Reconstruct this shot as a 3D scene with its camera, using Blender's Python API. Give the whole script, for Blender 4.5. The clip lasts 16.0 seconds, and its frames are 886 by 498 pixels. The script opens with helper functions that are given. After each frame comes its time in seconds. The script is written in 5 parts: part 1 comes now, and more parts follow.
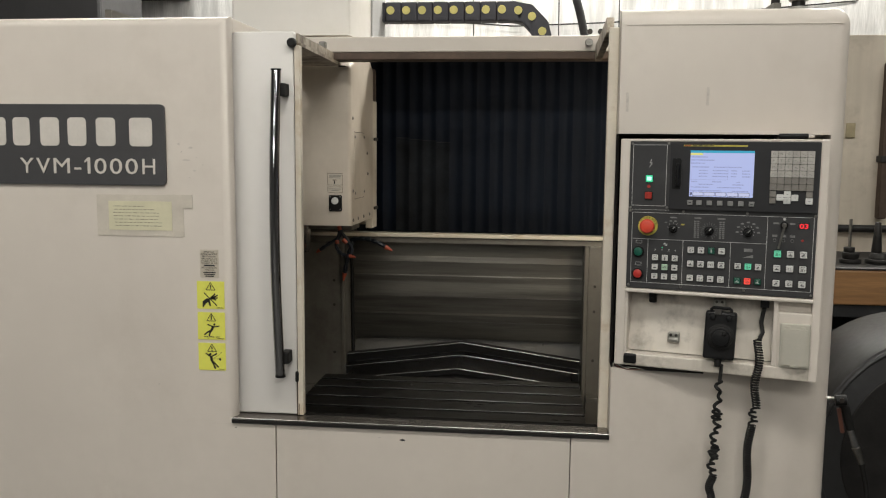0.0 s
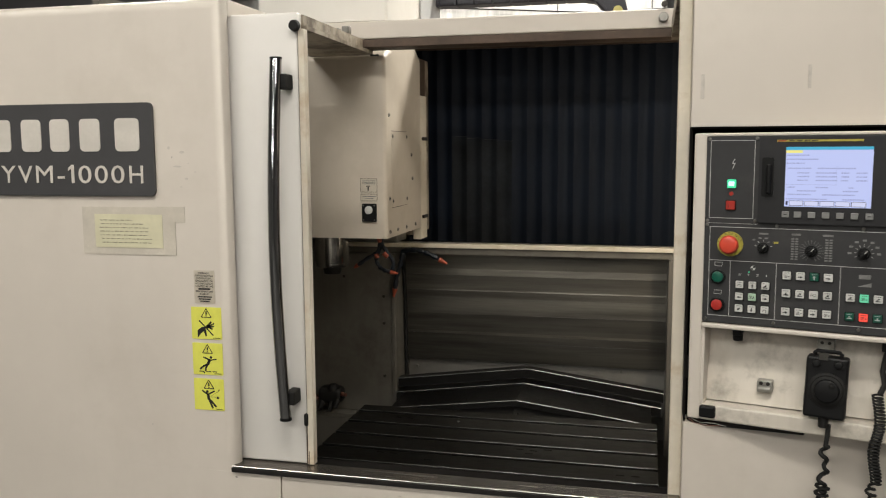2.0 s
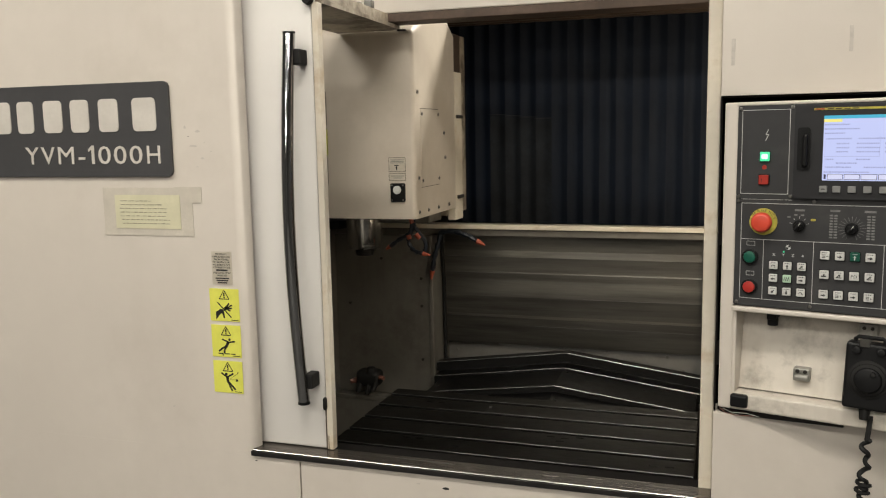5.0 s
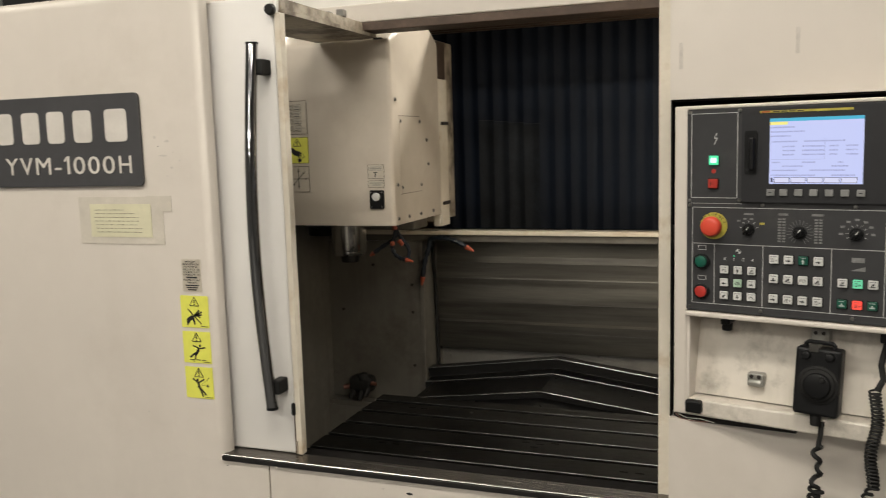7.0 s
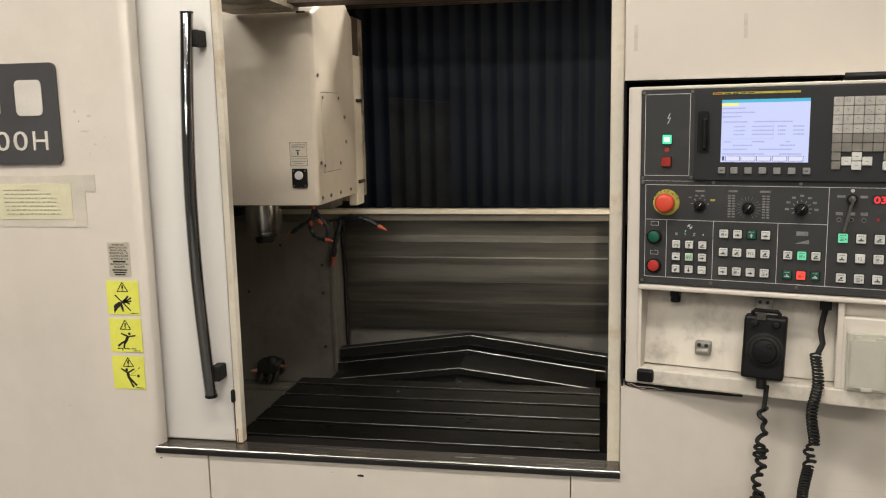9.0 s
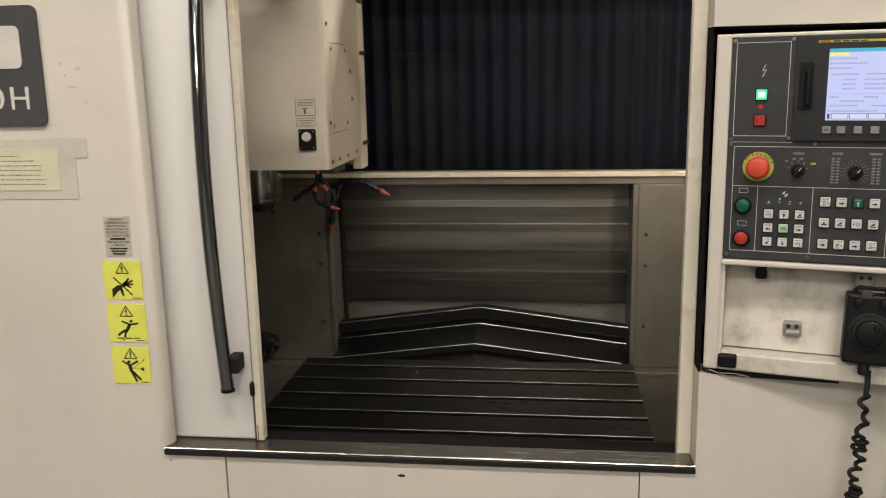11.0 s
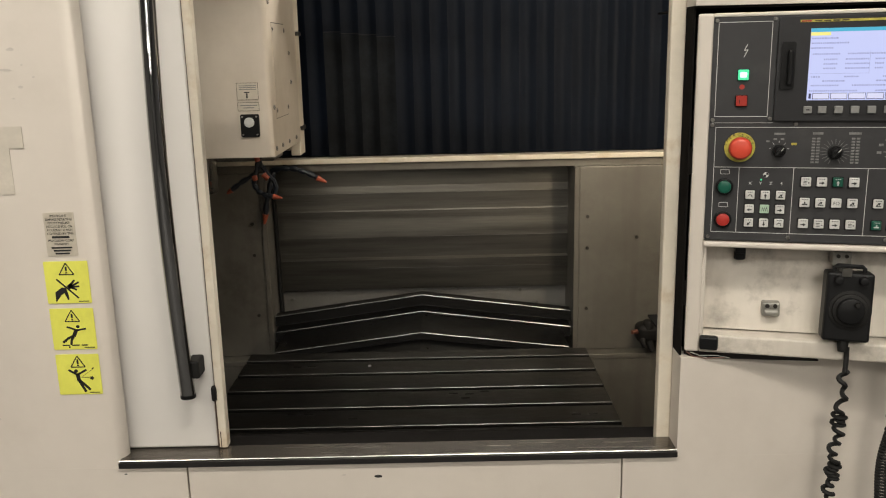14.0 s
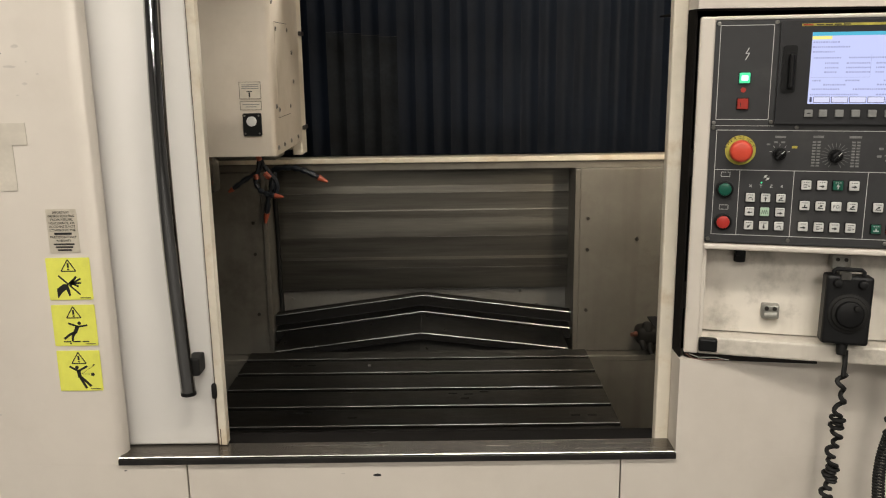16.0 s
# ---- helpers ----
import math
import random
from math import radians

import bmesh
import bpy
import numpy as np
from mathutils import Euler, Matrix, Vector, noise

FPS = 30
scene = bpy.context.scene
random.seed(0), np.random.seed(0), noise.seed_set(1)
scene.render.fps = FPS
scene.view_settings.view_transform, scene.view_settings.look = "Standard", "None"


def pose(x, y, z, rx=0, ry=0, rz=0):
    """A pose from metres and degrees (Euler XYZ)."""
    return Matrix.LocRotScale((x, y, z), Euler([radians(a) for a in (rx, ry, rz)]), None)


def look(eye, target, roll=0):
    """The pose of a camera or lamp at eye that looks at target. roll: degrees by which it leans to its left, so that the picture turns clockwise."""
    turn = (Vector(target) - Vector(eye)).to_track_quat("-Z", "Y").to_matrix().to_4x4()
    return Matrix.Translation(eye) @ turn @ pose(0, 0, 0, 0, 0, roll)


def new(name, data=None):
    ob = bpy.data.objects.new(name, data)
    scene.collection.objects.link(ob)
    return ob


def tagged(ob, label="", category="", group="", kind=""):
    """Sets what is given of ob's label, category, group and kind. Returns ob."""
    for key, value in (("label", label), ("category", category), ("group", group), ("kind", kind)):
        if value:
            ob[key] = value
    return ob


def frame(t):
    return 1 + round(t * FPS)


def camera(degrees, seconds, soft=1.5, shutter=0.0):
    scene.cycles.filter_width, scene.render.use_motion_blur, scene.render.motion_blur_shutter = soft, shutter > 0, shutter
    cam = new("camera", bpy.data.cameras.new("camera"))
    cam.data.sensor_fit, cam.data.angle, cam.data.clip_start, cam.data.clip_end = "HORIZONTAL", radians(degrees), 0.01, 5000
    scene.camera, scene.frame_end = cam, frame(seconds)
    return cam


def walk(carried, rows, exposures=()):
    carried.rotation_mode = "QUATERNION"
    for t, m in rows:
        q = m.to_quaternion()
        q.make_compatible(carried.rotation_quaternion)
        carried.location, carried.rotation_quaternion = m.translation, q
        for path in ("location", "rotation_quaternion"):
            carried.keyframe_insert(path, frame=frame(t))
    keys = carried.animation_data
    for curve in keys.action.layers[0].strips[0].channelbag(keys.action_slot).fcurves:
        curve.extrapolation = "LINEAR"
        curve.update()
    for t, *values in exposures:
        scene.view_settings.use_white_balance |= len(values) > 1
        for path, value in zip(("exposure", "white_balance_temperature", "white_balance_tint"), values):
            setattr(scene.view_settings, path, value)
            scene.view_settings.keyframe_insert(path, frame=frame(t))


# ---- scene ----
from bpy import data as D

# the camera and its way
cam = camera(55.0, 16.0, 1.1, 0.5)
METRES, EYE, TILT, LEAN, TURN = 1.65, 1.6, 0.0, 0.0, 6.3
ROWS = [
    (0.0, 0.0, 0.0, 0.0, 0.05, -6.64, -0.47),
    (0.5, -0.0138, 0.046, 0.0021, -0.44, -6.38, 0.12),
    (1.0, -0.0172, 0.1092, 0.0042, -0.52, -6.1, 0.97),
    (1.5, 0.0552, 0.191, 0.0026, 2.95, -6.06, 0.15),
    (2.0, 0.1072, 0.2675, 0.0024, 7.22, -6.7, 0.34),
    (2.5, 0.1137, 0.2893, -0.0036, 7.86, -7.05, 0.16),
    (3.0, 0.1247, 0.2889, -0.0093, 8.53, -7.43, 0.26),
    (3.5, 0.1287, 0.2913, -0.0084, 9.15, -7.66, 0.88),
    (4.0, 0.1269, 0.3134, -0.0084, 9.16, -7.65, 1.62),
    (4.2, 0.1284, 0.3119, -0.0084, 9.18, -7.72, 1.5),
    (6.3, 0.2639, 0.3467, -0.0107, 16.46, -7.41, 1.06),
    (6.5, 0.2701, 0.3416, -0.0104, 16.37, -7.31, 1.23),
    (7.0, 0.2659, 0.3391, -0.0106, 13.8, -7.29, 1.7),
    (7.5, 0.2467, 0.3428, -0.0101, 10.67, -7.74, 0.98),
    (8.0, 0.2046, 0.3383, -0.0099, 7.38, -7.96, 0.84),
    (8.5, 0.1591, 0.3417, -0.0099, 5.3, -8.6, 1.67),
    (9.0, 0.1366, 0.3244, -0.0085, 4.07, -8.95, 1.14),
    (9.5, 0.133, 0.3159, -0.0118, 5.28, -9.81, 0.95),
    (9.7, 0.1186, 0.3308, -0.0118, 5.42, -10.29, 1.35),
    (11.8, -0.0594, 0.5005, -0.0106, -3.96, -12.27, 1.49),
    (12.0, -0.076, 0.5043, -0.0098, -5.09, -12.43, 1.77),
    (12.5, -0.0904, 0.5108, -0.0127, -6.6, -12.74, 1.86),
    (13.0, -0.0867, 0.5075, -0.0114, -6.57, -12.93, 1.43),
    (13.5, -0.0845, 0.5055, -0.0123, -6.36, -13.01, 1.27),
    (14.0, -0.0832, 0.5066, -0.0122, -6.35, -13.07, 1.27),
    (14.5, -0.0804, 0.5072, -0.0129, -6.29, -13.08, 1.2),
    (15.0, -0.0828, 0.5072, -0.0134, -6.3, -13.16, 1.09),
    (15.5, -0.0828, 0.5065, -0.0135, -6.27, -13.09, 1.03),
    (16.0, -0.0847, 0.5033, -0.0132, -6.24, -12.97, 0.78),
]
EXPOSURES = [(0.0, -0.28, 6310, 10), (0.5, -0.20, 6330, 10), (1.5, -0.26, 6360, 10), (2.0, -0.03, 6460, 10), (2.5, 0.0, 6510, 10), (3.5, 0.08, 6560, 10), (6.5, 0.06, 6660, 10), (8.0, 0.14, 6660, 11), (8.5, 0.26, 6660, 11), (9.0, 0.20, 6660, 11), (9.5, 0.20, 6660, 10), (12.0, -0.01, 6710, 11), (13.0, 0.04, 6710, 11), (16.0, 0.15, 6660, 11)]
walk(cam, [(t, pose(0, 0, EYE, TILT, LEAN, TURN) @ pose(METRES * x, METRES * y, METRES * z, 90 + pitch, roll, yaw)) for t, x, y, z, yaw, pitch, roll in ROWS], EXPOSURES)

# ---------------------------------------------------------------- world and large lights
world = D.worlds.new("shop_air")
world.use_nodes = True
world.node_tree.nodes["Background"].inputs[0].default_value = (0.9, 0.95, 1.0, 1)
world.node_tree.nodes["Background"].inputs[1].default_value = 0.05
scene.world = world


def area_lamp(name, at, target, w, h, watts, colour):
    d = D.lights.new(name, "AREA")
    d.shape, d.size, d.size_y, d.energy, d.color = "RECTANGLE", w, h, watts, colour
    ob = new(name, d)
    ob.matrix_world = look(at, target)
    return ob


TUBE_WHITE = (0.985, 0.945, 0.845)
# All fixtures are unseen; the far ones and (2.5, 2.6) are added to brighten.
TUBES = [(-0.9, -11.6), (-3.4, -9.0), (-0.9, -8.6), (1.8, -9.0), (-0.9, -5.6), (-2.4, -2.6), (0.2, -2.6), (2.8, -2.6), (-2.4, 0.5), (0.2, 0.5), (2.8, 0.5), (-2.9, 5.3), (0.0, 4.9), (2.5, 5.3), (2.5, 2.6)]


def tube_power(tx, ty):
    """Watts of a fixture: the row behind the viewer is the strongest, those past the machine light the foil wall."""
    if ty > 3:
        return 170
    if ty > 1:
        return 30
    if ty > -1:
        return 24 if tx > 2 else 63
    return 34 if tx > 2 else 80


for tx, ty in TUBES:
    area_lamp("unseen_tube_light", (tx, ty, 4.0), (tx, ty, 0), 1.5, 0.25, tube_power(tx, ty), TUBE_WHITE)
# warm lamp inside the enclosure, behind the right jamb
area_lamp("work_light", (0.575, 2.72, 1.52), (0.36, 3.65, 1.15), 0.08, 0.55, 12.0, (1.0, 0.84, 0.62))

# ---------------------------------------------------------------- materials


def material(name, colour, rough=0.5, metal=0.0, vary=0.05, scale=6.0, bump=0.03, grain=260.0, stain=None, streak=None, emit=0.0, coat=0.0, stretch=(1, 1, 1), spec=0.5):
    """Base colour with broad and fine variation, optional stain (colour, amount, scale) and vertical streaks, and fine relief."""
    m = D.materials.new(name)
    m.use_nodes = True
    n, l = m.node_tree.nodes, m.node_tree.links
    b = n["Principled BSDF"]
    tc = n.new("ShaderNodeTexCoord")
    mp = n.new("ShaderNodeMapping")
    mp.inputs["Scale"].default_value = stretch
    l.new(tc.outputs["Object"], mp.inputs["Vector"])

    def noise_node(sc, detail=4.0, rough_=0.55):
        t = n.new("ShaderNodeTexNoise")
        t.inputs["Scale"].default_value, t.inputs["Detail"].default_value, t.inputs["Roughness"].default_value = sc, detail, rough_
        l.new(mp.outputs[0], t.inputs["Vector"])
        return t

    def ramp(src, lo, hi):
        r = n.new("ShaderNodeMapRange")
        r.inputs["From Min"].default_value, r.inputs["From Max"].default_value = lo, hi
        l.new(src, r.inputs["Value"])
        return r.outputs["Result"]

    def mix(fac, a, c, blend="MIX"):
        x = n.new("ShaderNodeMix")
        x.data_type, x.blend_type = "RGBA", blend
        if isinstance(fac, float):
            x.inputs["Factor"].default_value = fac
        else:
            l.new(fac, x.inputs["Factor"])
        for sock, v in ((x.inputs[6], a), (x.inputs[7], c)):
            if isinstance(v, tuple):
                sock.default_value = (*v, 1)
            else:
                l.new(v, sock)
        return x.outputs[2]

    big, fine = noise_node(scale), noise_node(scale * 9, 5.0)
    dark = tuple(c * (1 - 2.2 * vary) for c in colour)
    light = tuple(min(1, c * (1 + 1.2 * vary)) for c in colour)
    col = mix(ramp(big.outputs["Fac"], 0.3, 0.7), dark, light)
    col = mix(ramp(fine.outputs["Fac"], 0.35, 0.75), col, mix(0.5, col, dark))
    if stain:
        sc, amount, size, lo, hi = (*stain, 0.52, 0.72)[:5]
        st = noise_node(size, 6.0, 0.65)
        f = n.new("ShaderNodeMath")
        f.operation = "MULTIPLY"
        l.new(ramp(st.outputs["Fac"], lo, hi), f.inputs[0])
        f.inputs[1].default_value = amount
        col = mix(f.outputs[0], col, sc)
    if streak:
        sc, amount, size = streak
        mp2 = n.new("ShaderNodeMapping")
        mp2.inputs["Scale"].default_value = (size, size, size * 0.06)
        l.new(tc.outputs["Object"], mp2.inputs["Vector"])
        t = n.new("ShaderNodeTexNoise")
        t.inputs["Scale"].default_value, t.inputs["Detail"].default_value = 1.0, 5.0
        l.new(mp2.outputs[0], t.inputs["Vector"])
        f = n.new("ShaderNodeMath")
        f.operation = "MULTIPLY"
        l.new(ramp(t.outputs["Fac"], 0.52, 0.78), f.inputs[0])
        f.inputs[1].default_value = amount
        col = mix(f.outputs[0], col, sc)
    l.new(col, b.inputs["Base Color"])
    b.inputs["Metallic"].default_value = metal
    b.inputs["Coat Weight"].default_value = coat
    b.inputs["Specular IOR Level"].default_value = spec
    r = n.new("ShaderNodeMapRange")
    r.inputs["To Min"].default_value, r.inputs["To Max"].default_value = max(0.03, rough - 0.08), min(1, rough + 0.1)
    l.new(fine.outputs["Fac"], r.inputs["Value"])
    l.new(r.outputs["Result"], b.inputs["Roughness"])
    if bump:
        g = noise_node(grain, 3.0)
        bp = n.new("ShaderNodeBump")
        bp.inputs["Strength"].default_value, bp.inputs["Distance"].default_value = bump, 0.002
        l.new(g.outputs["Fac"], bp.inputs["Height"])
        l.new(bp.outputs["Normal"], b.inputs["Normal"])
    if emit:
        l.new(col, b.inputs["Emission Color"])
        b.inputs["Emission Strength"].default_value = emit
    return m


M = {}
M["paint"] = material("cream_paint", (0.603, 0.551, 0.492), 0.42, vary=0.025, scale=2.2, bump=0.06, grain=420, stain=((0.40, 0.35, 0.29), 0.22, 3.2), streak=((0.44, 0.39, 0.33), 0.12, 9))
M["door_paint"] = material("white_door_paint", (0.68, 0.655, 0.625), 0.38, vary=0.02, scale=2.0, bump=0.05, grain=420, stain=((0.48, 0.44, 0.38), 0.15, 4))
M["edge_paint"] = material("yellowed_edge_paint", (0.66, 0.60, 0.50), 0.42, vary=0.06, scale=7, bump=0.05, stain=((0.38, 0.26, 0.13), 0.55, 14))
M["head_paint"] = material("warm_cream_paint", (0.53, 0.47, 0.395), 0.40, vary=0.03, scale=3, bump=0.05, grain=380, stain=((0.34, 0.28, 0.21), 0.35, 5, 0.50, 0.78), streak=((0.38, 0.32, 0.25), 0.22, 14))
M["dirty_paint"] = material("oil_stained_paint", (0.62, 0.57, 0.50), 0.45, vary=0.06, scale=6, bump=0.06, stain=((0.13, 0.115, 0.09), 0.85, 9, 0.50, 0.74), streak=((0.30, 0.26, 0.20), 0.35, 24))
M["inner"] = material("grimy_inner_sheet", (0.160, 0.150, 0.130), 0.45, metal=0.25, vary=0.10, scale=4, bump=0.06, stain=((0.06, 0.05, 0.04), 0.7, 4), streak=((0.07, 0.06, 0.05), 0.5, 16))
M["steel"] = material("oily_steel_sheet", (0.225, 0.214, 0.188), 0.33, metal=0.85, vary=0.12, scale=3, bump=0.05, grain=60, stain=((0.06, 0.055, 0.05), 0.7, 4, 0.42, 0.72), stretch=(0.35, 3, 6))
M["apron"] = material("grey_apron_steel", (0.15, 0.147, 0.143), 0.36, metal=0.85, vary=0.12, scale=3, bump=0.03, stain=((0.05, 0.045, 0.04), 0.6, 6))
M["cover"] = material("dark_way_cover_steel", (0.021, 0.021, 0.022), 0.30, metal=0.9, vary=0.15, scale=4, bump=0.02, grain=50, stain=((0.045, 0.042, 0.037), 0.35, 5, 0.5, 0.85))
M["lip"] = material("worn_bright_edge", (0.36, 0.36, 0.36), 0.38, metal=1.0, vary=0.25, scale=14, bump=0.02, stain=((0.10, 0.10, 0.095), 0.45, 9, 0.5, 0.75))
M["plate_steel"] = material("wiped_plate_steel", (0.34, 0.33, 0.31), 0.40, metal=0.7, vary=0.06, scale=3, bump=0.02, stain=((0.14, 0.13, 0.12), 0.5, 3))
M["slot_edge"] = material("worn_slot_edge", (0.17, 0.17, 0.168), 0.34, metal=0.9, vary=0.25, scale=14, bump=0.02, stain=((0.03, 0.028, 0.025), 0.85, 8, 0.42, 0.66))
M["dull_tag"] = material("dull_ochre_tag", (0.33, 0.28, 0.17), 0.55, vary=0.12, scale=30, bump=0.0)
M["table"] = material("oiled_cast_iron", (0.027, 0.0265, 0.025), 0.34, metal=0.75, vary=0.28, scale=7, bump=0.10, grain=90, stain=((0.013, 0.011, 0.009), 0.75, 9, 0.45, 0.7), stretch=(0.6, 1.2, 1))
M["groove"] = material("slot_iron", (0.010, 0.010, 0.010), 0.7, metal=0.3, bump=0.0, spec=0.15)
M["bellows"] = material("black_bellows_fabric", (0.0033, 0.0057, 0.0114), 0.62, spec=0.11, vary=0.12, scale=5, bump=0.05, grain=300, streak=((0.016, 0.019, 0.025), 0.3, 30))
M["lit_bellows"] = material("lit_fold_fabric", (0.0088, 0.0108, 0.0140), 0.7, spec=0.13, vary=0.3, scale=9, bump=0.05, grain=300, streak=((0.005, 0.0065, 0.009), 0.6, 22))
M["sill"] = material("brushed_sill_steel", (0.17, 0.155, 0.14), 0.24, metal=0.9, vary=0.06, scale=5, bump=0.015, grain=120, stretch=(0.10, 3, 3), stain=((0.10, 0.08, 0.06), 0.4, 6))
M["chrome"] = material("chrome", (0.46, 0.46, 0.47), 0.06, metal=1.0, vary=0.03, scale=6, bump=0.0)
M["spindle"] = material("polished_spindle_steel", (0.50, 0.48, 0.455), 0.2, metal=1.0, vary=0.06, scale=4, bump=0.0)
M["black"] = material("black_plastic", (0.0065, 0.0065, 0.007), 0.45, spec=0.24, vary=0.15, scale=30, bump=0.05)
M["rubber"] = material("black_rubber", (0.009, 0.0085, 0.008), 0.62, spec=0.3, vary=0.2, scale=40, bump=0.05)
# Near-black that paints the shade in gaps and recesses.
M["gap"] = material("gap_shade", (0.007, 0.006, 0.0055), 0.9, bump=0.0, spec=0.08)
M["panel"] = material("charcoal_panel_film", (0.034, 0.034, 0.036), 0.45, spec=0.4, vary=0.06, scale=8, bump=0.03, stain=((0.09, 0.085, 0.08), 0.25, 10))
M["bezel"] = material("dark_bezel_plastic", (0.020, 0.020, 0.022), 0.45, spec=0.35, vary=0.08, scale=10, bump=0.03)
M["line"] = material("white_print", (0.55, 0.55, 0.53), 0.5, vary=0.08, scale=60, bump=0.0)
M["greyprint"] = material("grey_print", (0.20, 0.20, 0.195), 0.5, vary=0.2, scale=120, bump=0.0)
M["faintprint"] = material("faint_print", (0.34, 0.32, 0.24), 0.6, vary=0.3, scale=140, bump=0.0)
M["key"] = material("pale_key_plastic", (0.60, 0.60, 0.58), 0.4, vary=0.06, scale=60, bump=0.0)
M["key_pale"] = material("pale_green_key_plastic", (0.42, 0.58, 0.44), 0.4, vary=0.06, scale=60, bump=0.0)
M["sheet_white"] = material("white_sheet_paint", (0.80, 0.77, 0.72), 0.4, vary=0.02, scale=2.0, bump=0.04, stain=((0.5, 0.46, 0.4), 0.15, 4))
M["key_mdi"] = material("beige_key_plastic", (0.42, 0.40, 0.37), 0.45, vary=0.12, scale=40, bump=0.0)
M["key_mdi_dark"] = material("worn_grey_key_plastic", (0.20, 0.185, 0.165), 0.5, vary=0.15, scale=40, bump=0.0)
M["softkey"] = material("grey_soft_key", (0.22, 0.22, 0.215), 0.45, vary=0.08, scale=60, bump=0.0)
M["zinc"] = material("dull_zinc_plate", (0.33, 0.32, 0.29), 0.42, metal=0.35, vary=0.15, scale=30, bump=0.03, stain=((0.12, 0.10, 0.08), 0.5, 40))
M["ink"] = material("black_ink", (0.012, 0.012, 0.012), 0.5, vary=0.1, scale=60, bump=0.0)
M["red"] = material("red_plastic", (0.42, 0.03, 0.022), 0.38, vary=0.08, scale=40, bump=0.0)
M["estop"] = material("orange_red_plastic", (0.60, 0.065, 0.035), 0.36, vary=0.05, scale=40, bump=0.0)
M["darkred"] = material("dim_red_lens", (0.36, 0.035, 0.025), 0.3, vary=0.1, scale=60, bump=0.0)
M["green"] = material("dark_green_plastic", (0.004, 0.085, 0.055), 0.35, vary=0.08, scale=40, bump=0.0)
M["yellow"] = material("yellow_sign_vinyl", (0.73, 0.725, 0.12), 0.42, vary=0.03, scale=25, bump=0.0, stain=((0.45, 0.42, 0.08), 0.35, 18))
M["ring"] = material("worn_yellow_ring", (0.50, 0.42, 0.07), 0.45, vary=0.15, scale=60, bump=0.0)
M["silver"] = material("silver_label", (0.56, 0.505, 0.42), 0.45, metal=0.15, vary=0.06, scale=40, bump=0.02, stain=((0.30, 0.26, 0.20), 0.4, 30))
M["plate"] = material("charcoal_sign_plate", (0.058, 0.057, 0.060), 0.42, vary=0.06, scale=6, bump=0.05)
M["letter"] = material("cream_letter", (0.62, 0.58, 0.53), 0.42, vary=0.05, scale=12, bump=0.02)
M["note"] = material("yellow_note_paper", (0.64, 0.605, 0.43), 0.55, vary=0.05, scale=14, bump=0.03)
M["tape"] = material("cloudy_tape", (0.60, 0.55, 0.475), 0.2, vary=0.06, scale=18, bump=0.10, grain=40, coat=0.4)
M["orange"] = material("orange_nozzle_plastic", (0.38, 0.080, 0.040), 0.45, vary=0.08, scale=80, bump=0.0)
M["hose"] = material("navy_hose_plastic", (0.008, 0.012, 0.019), 0.42, vary=0.15, scale=60, bump=0.0)
M["chain"] = material("dark_chain_plastic", (0.045, 0.045, 0.058), 0.5, vary=0.1, scale=12, bump=0.03)
M["dot"] = material("pale_yellow_plug", (0.72, 0.66, 0.22), 0.45, vary=0.05, scale=50, bump=0.0)
M["foil"] = material("crinkled_foil", (0.72, 0.71, 0.69), 0.34, metal=0.75, vary=0.18, scale=5, bump=1.0, grain=22, stretch=(3.0, 3.0, 0.35))
M["wall"] = material("dirty_cream_wall", (0.56, 0.50, 0.41), 0.7, vary=0.05, scale=3, bump=0.12, grain=80, stain=((0.25, 0.21, 0.16), 0.6, 3.5), streak=((0.30, 0.26, 0.2), 0.5, 10))
M["dimwall"] = material("dark_grey_wall", (0.10, 0.098, 0.095), 0.8, vary=0.1, scale=1.5, bump=0.05)
M["concrete"] = material("shop_concrete", (0.045, 0.0435, 0.041), 0.7, vary=0.1, scale=2, bump=0.15, grain=60, stain=((0.06, 0.056, 0.052), 0.6, 1.5))
M["ceiling"] = material("dull_ceiling_sheet", (0.22, 0.215, 0.21), 0.8, vary=0.04, scale=2, bump=0.05)
M["grimy_edge"] = material("grimy_rusty_edge", (0.50, 0.44, 0.35), 0.5, metal=0.1, vary=0.1, scale=6, bump=0.08, stain=((0.085, 0.06, 0.04), 0.9, 10, 0.42, 0.62))
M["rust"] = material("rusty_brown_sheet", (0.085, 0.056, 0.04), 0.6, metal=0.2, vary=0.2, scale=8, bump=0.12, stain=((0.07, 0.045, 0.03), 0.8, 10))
M["plank"] = material("varnished_plank", (0.36, 0.19, 0.075), 0.5, vary=0.2, scale=4, bump=0.1, grain=60, stretch=(0.4, 5, 5), stain=((0.12, 0.06, 0.03), 0.5, 5))
M["iron"] = material("blackened_iron", (0.028, 0.026, 0.025), 0.5, metal=0.5, vary=0.2, scale=15, bump=0.08)
M["drum"] = material("scuffed_grey_drum", (0.020, 0.020, 0.021), 0.5, vary=0.12, scale=6, bump=0.06, stain=((0.05, 0.05, 0.05), 0.5, 6))
M["copper"] = material("brown_red_handle", (0.12, 0.045, 0.03), 0.5, vary=0.1, scale=30, bump=0.0)
M["bolt"] = material("dull_bolt_steel", (0.30, 0.29, 0.27), 0.3, metal=1.0, vary=0.1, scale=60, bump=0.0)
M["grimebolt"] = material("dark_screw", (0.05, 0.045, 0.04), 0.45, metal=0.7, bump=0.0)
M["socket"] = material("beige_socket_plastic", (0.44, 0.42, 0.36), 0.45, vary=0.04, scale=15, bump=0.03)
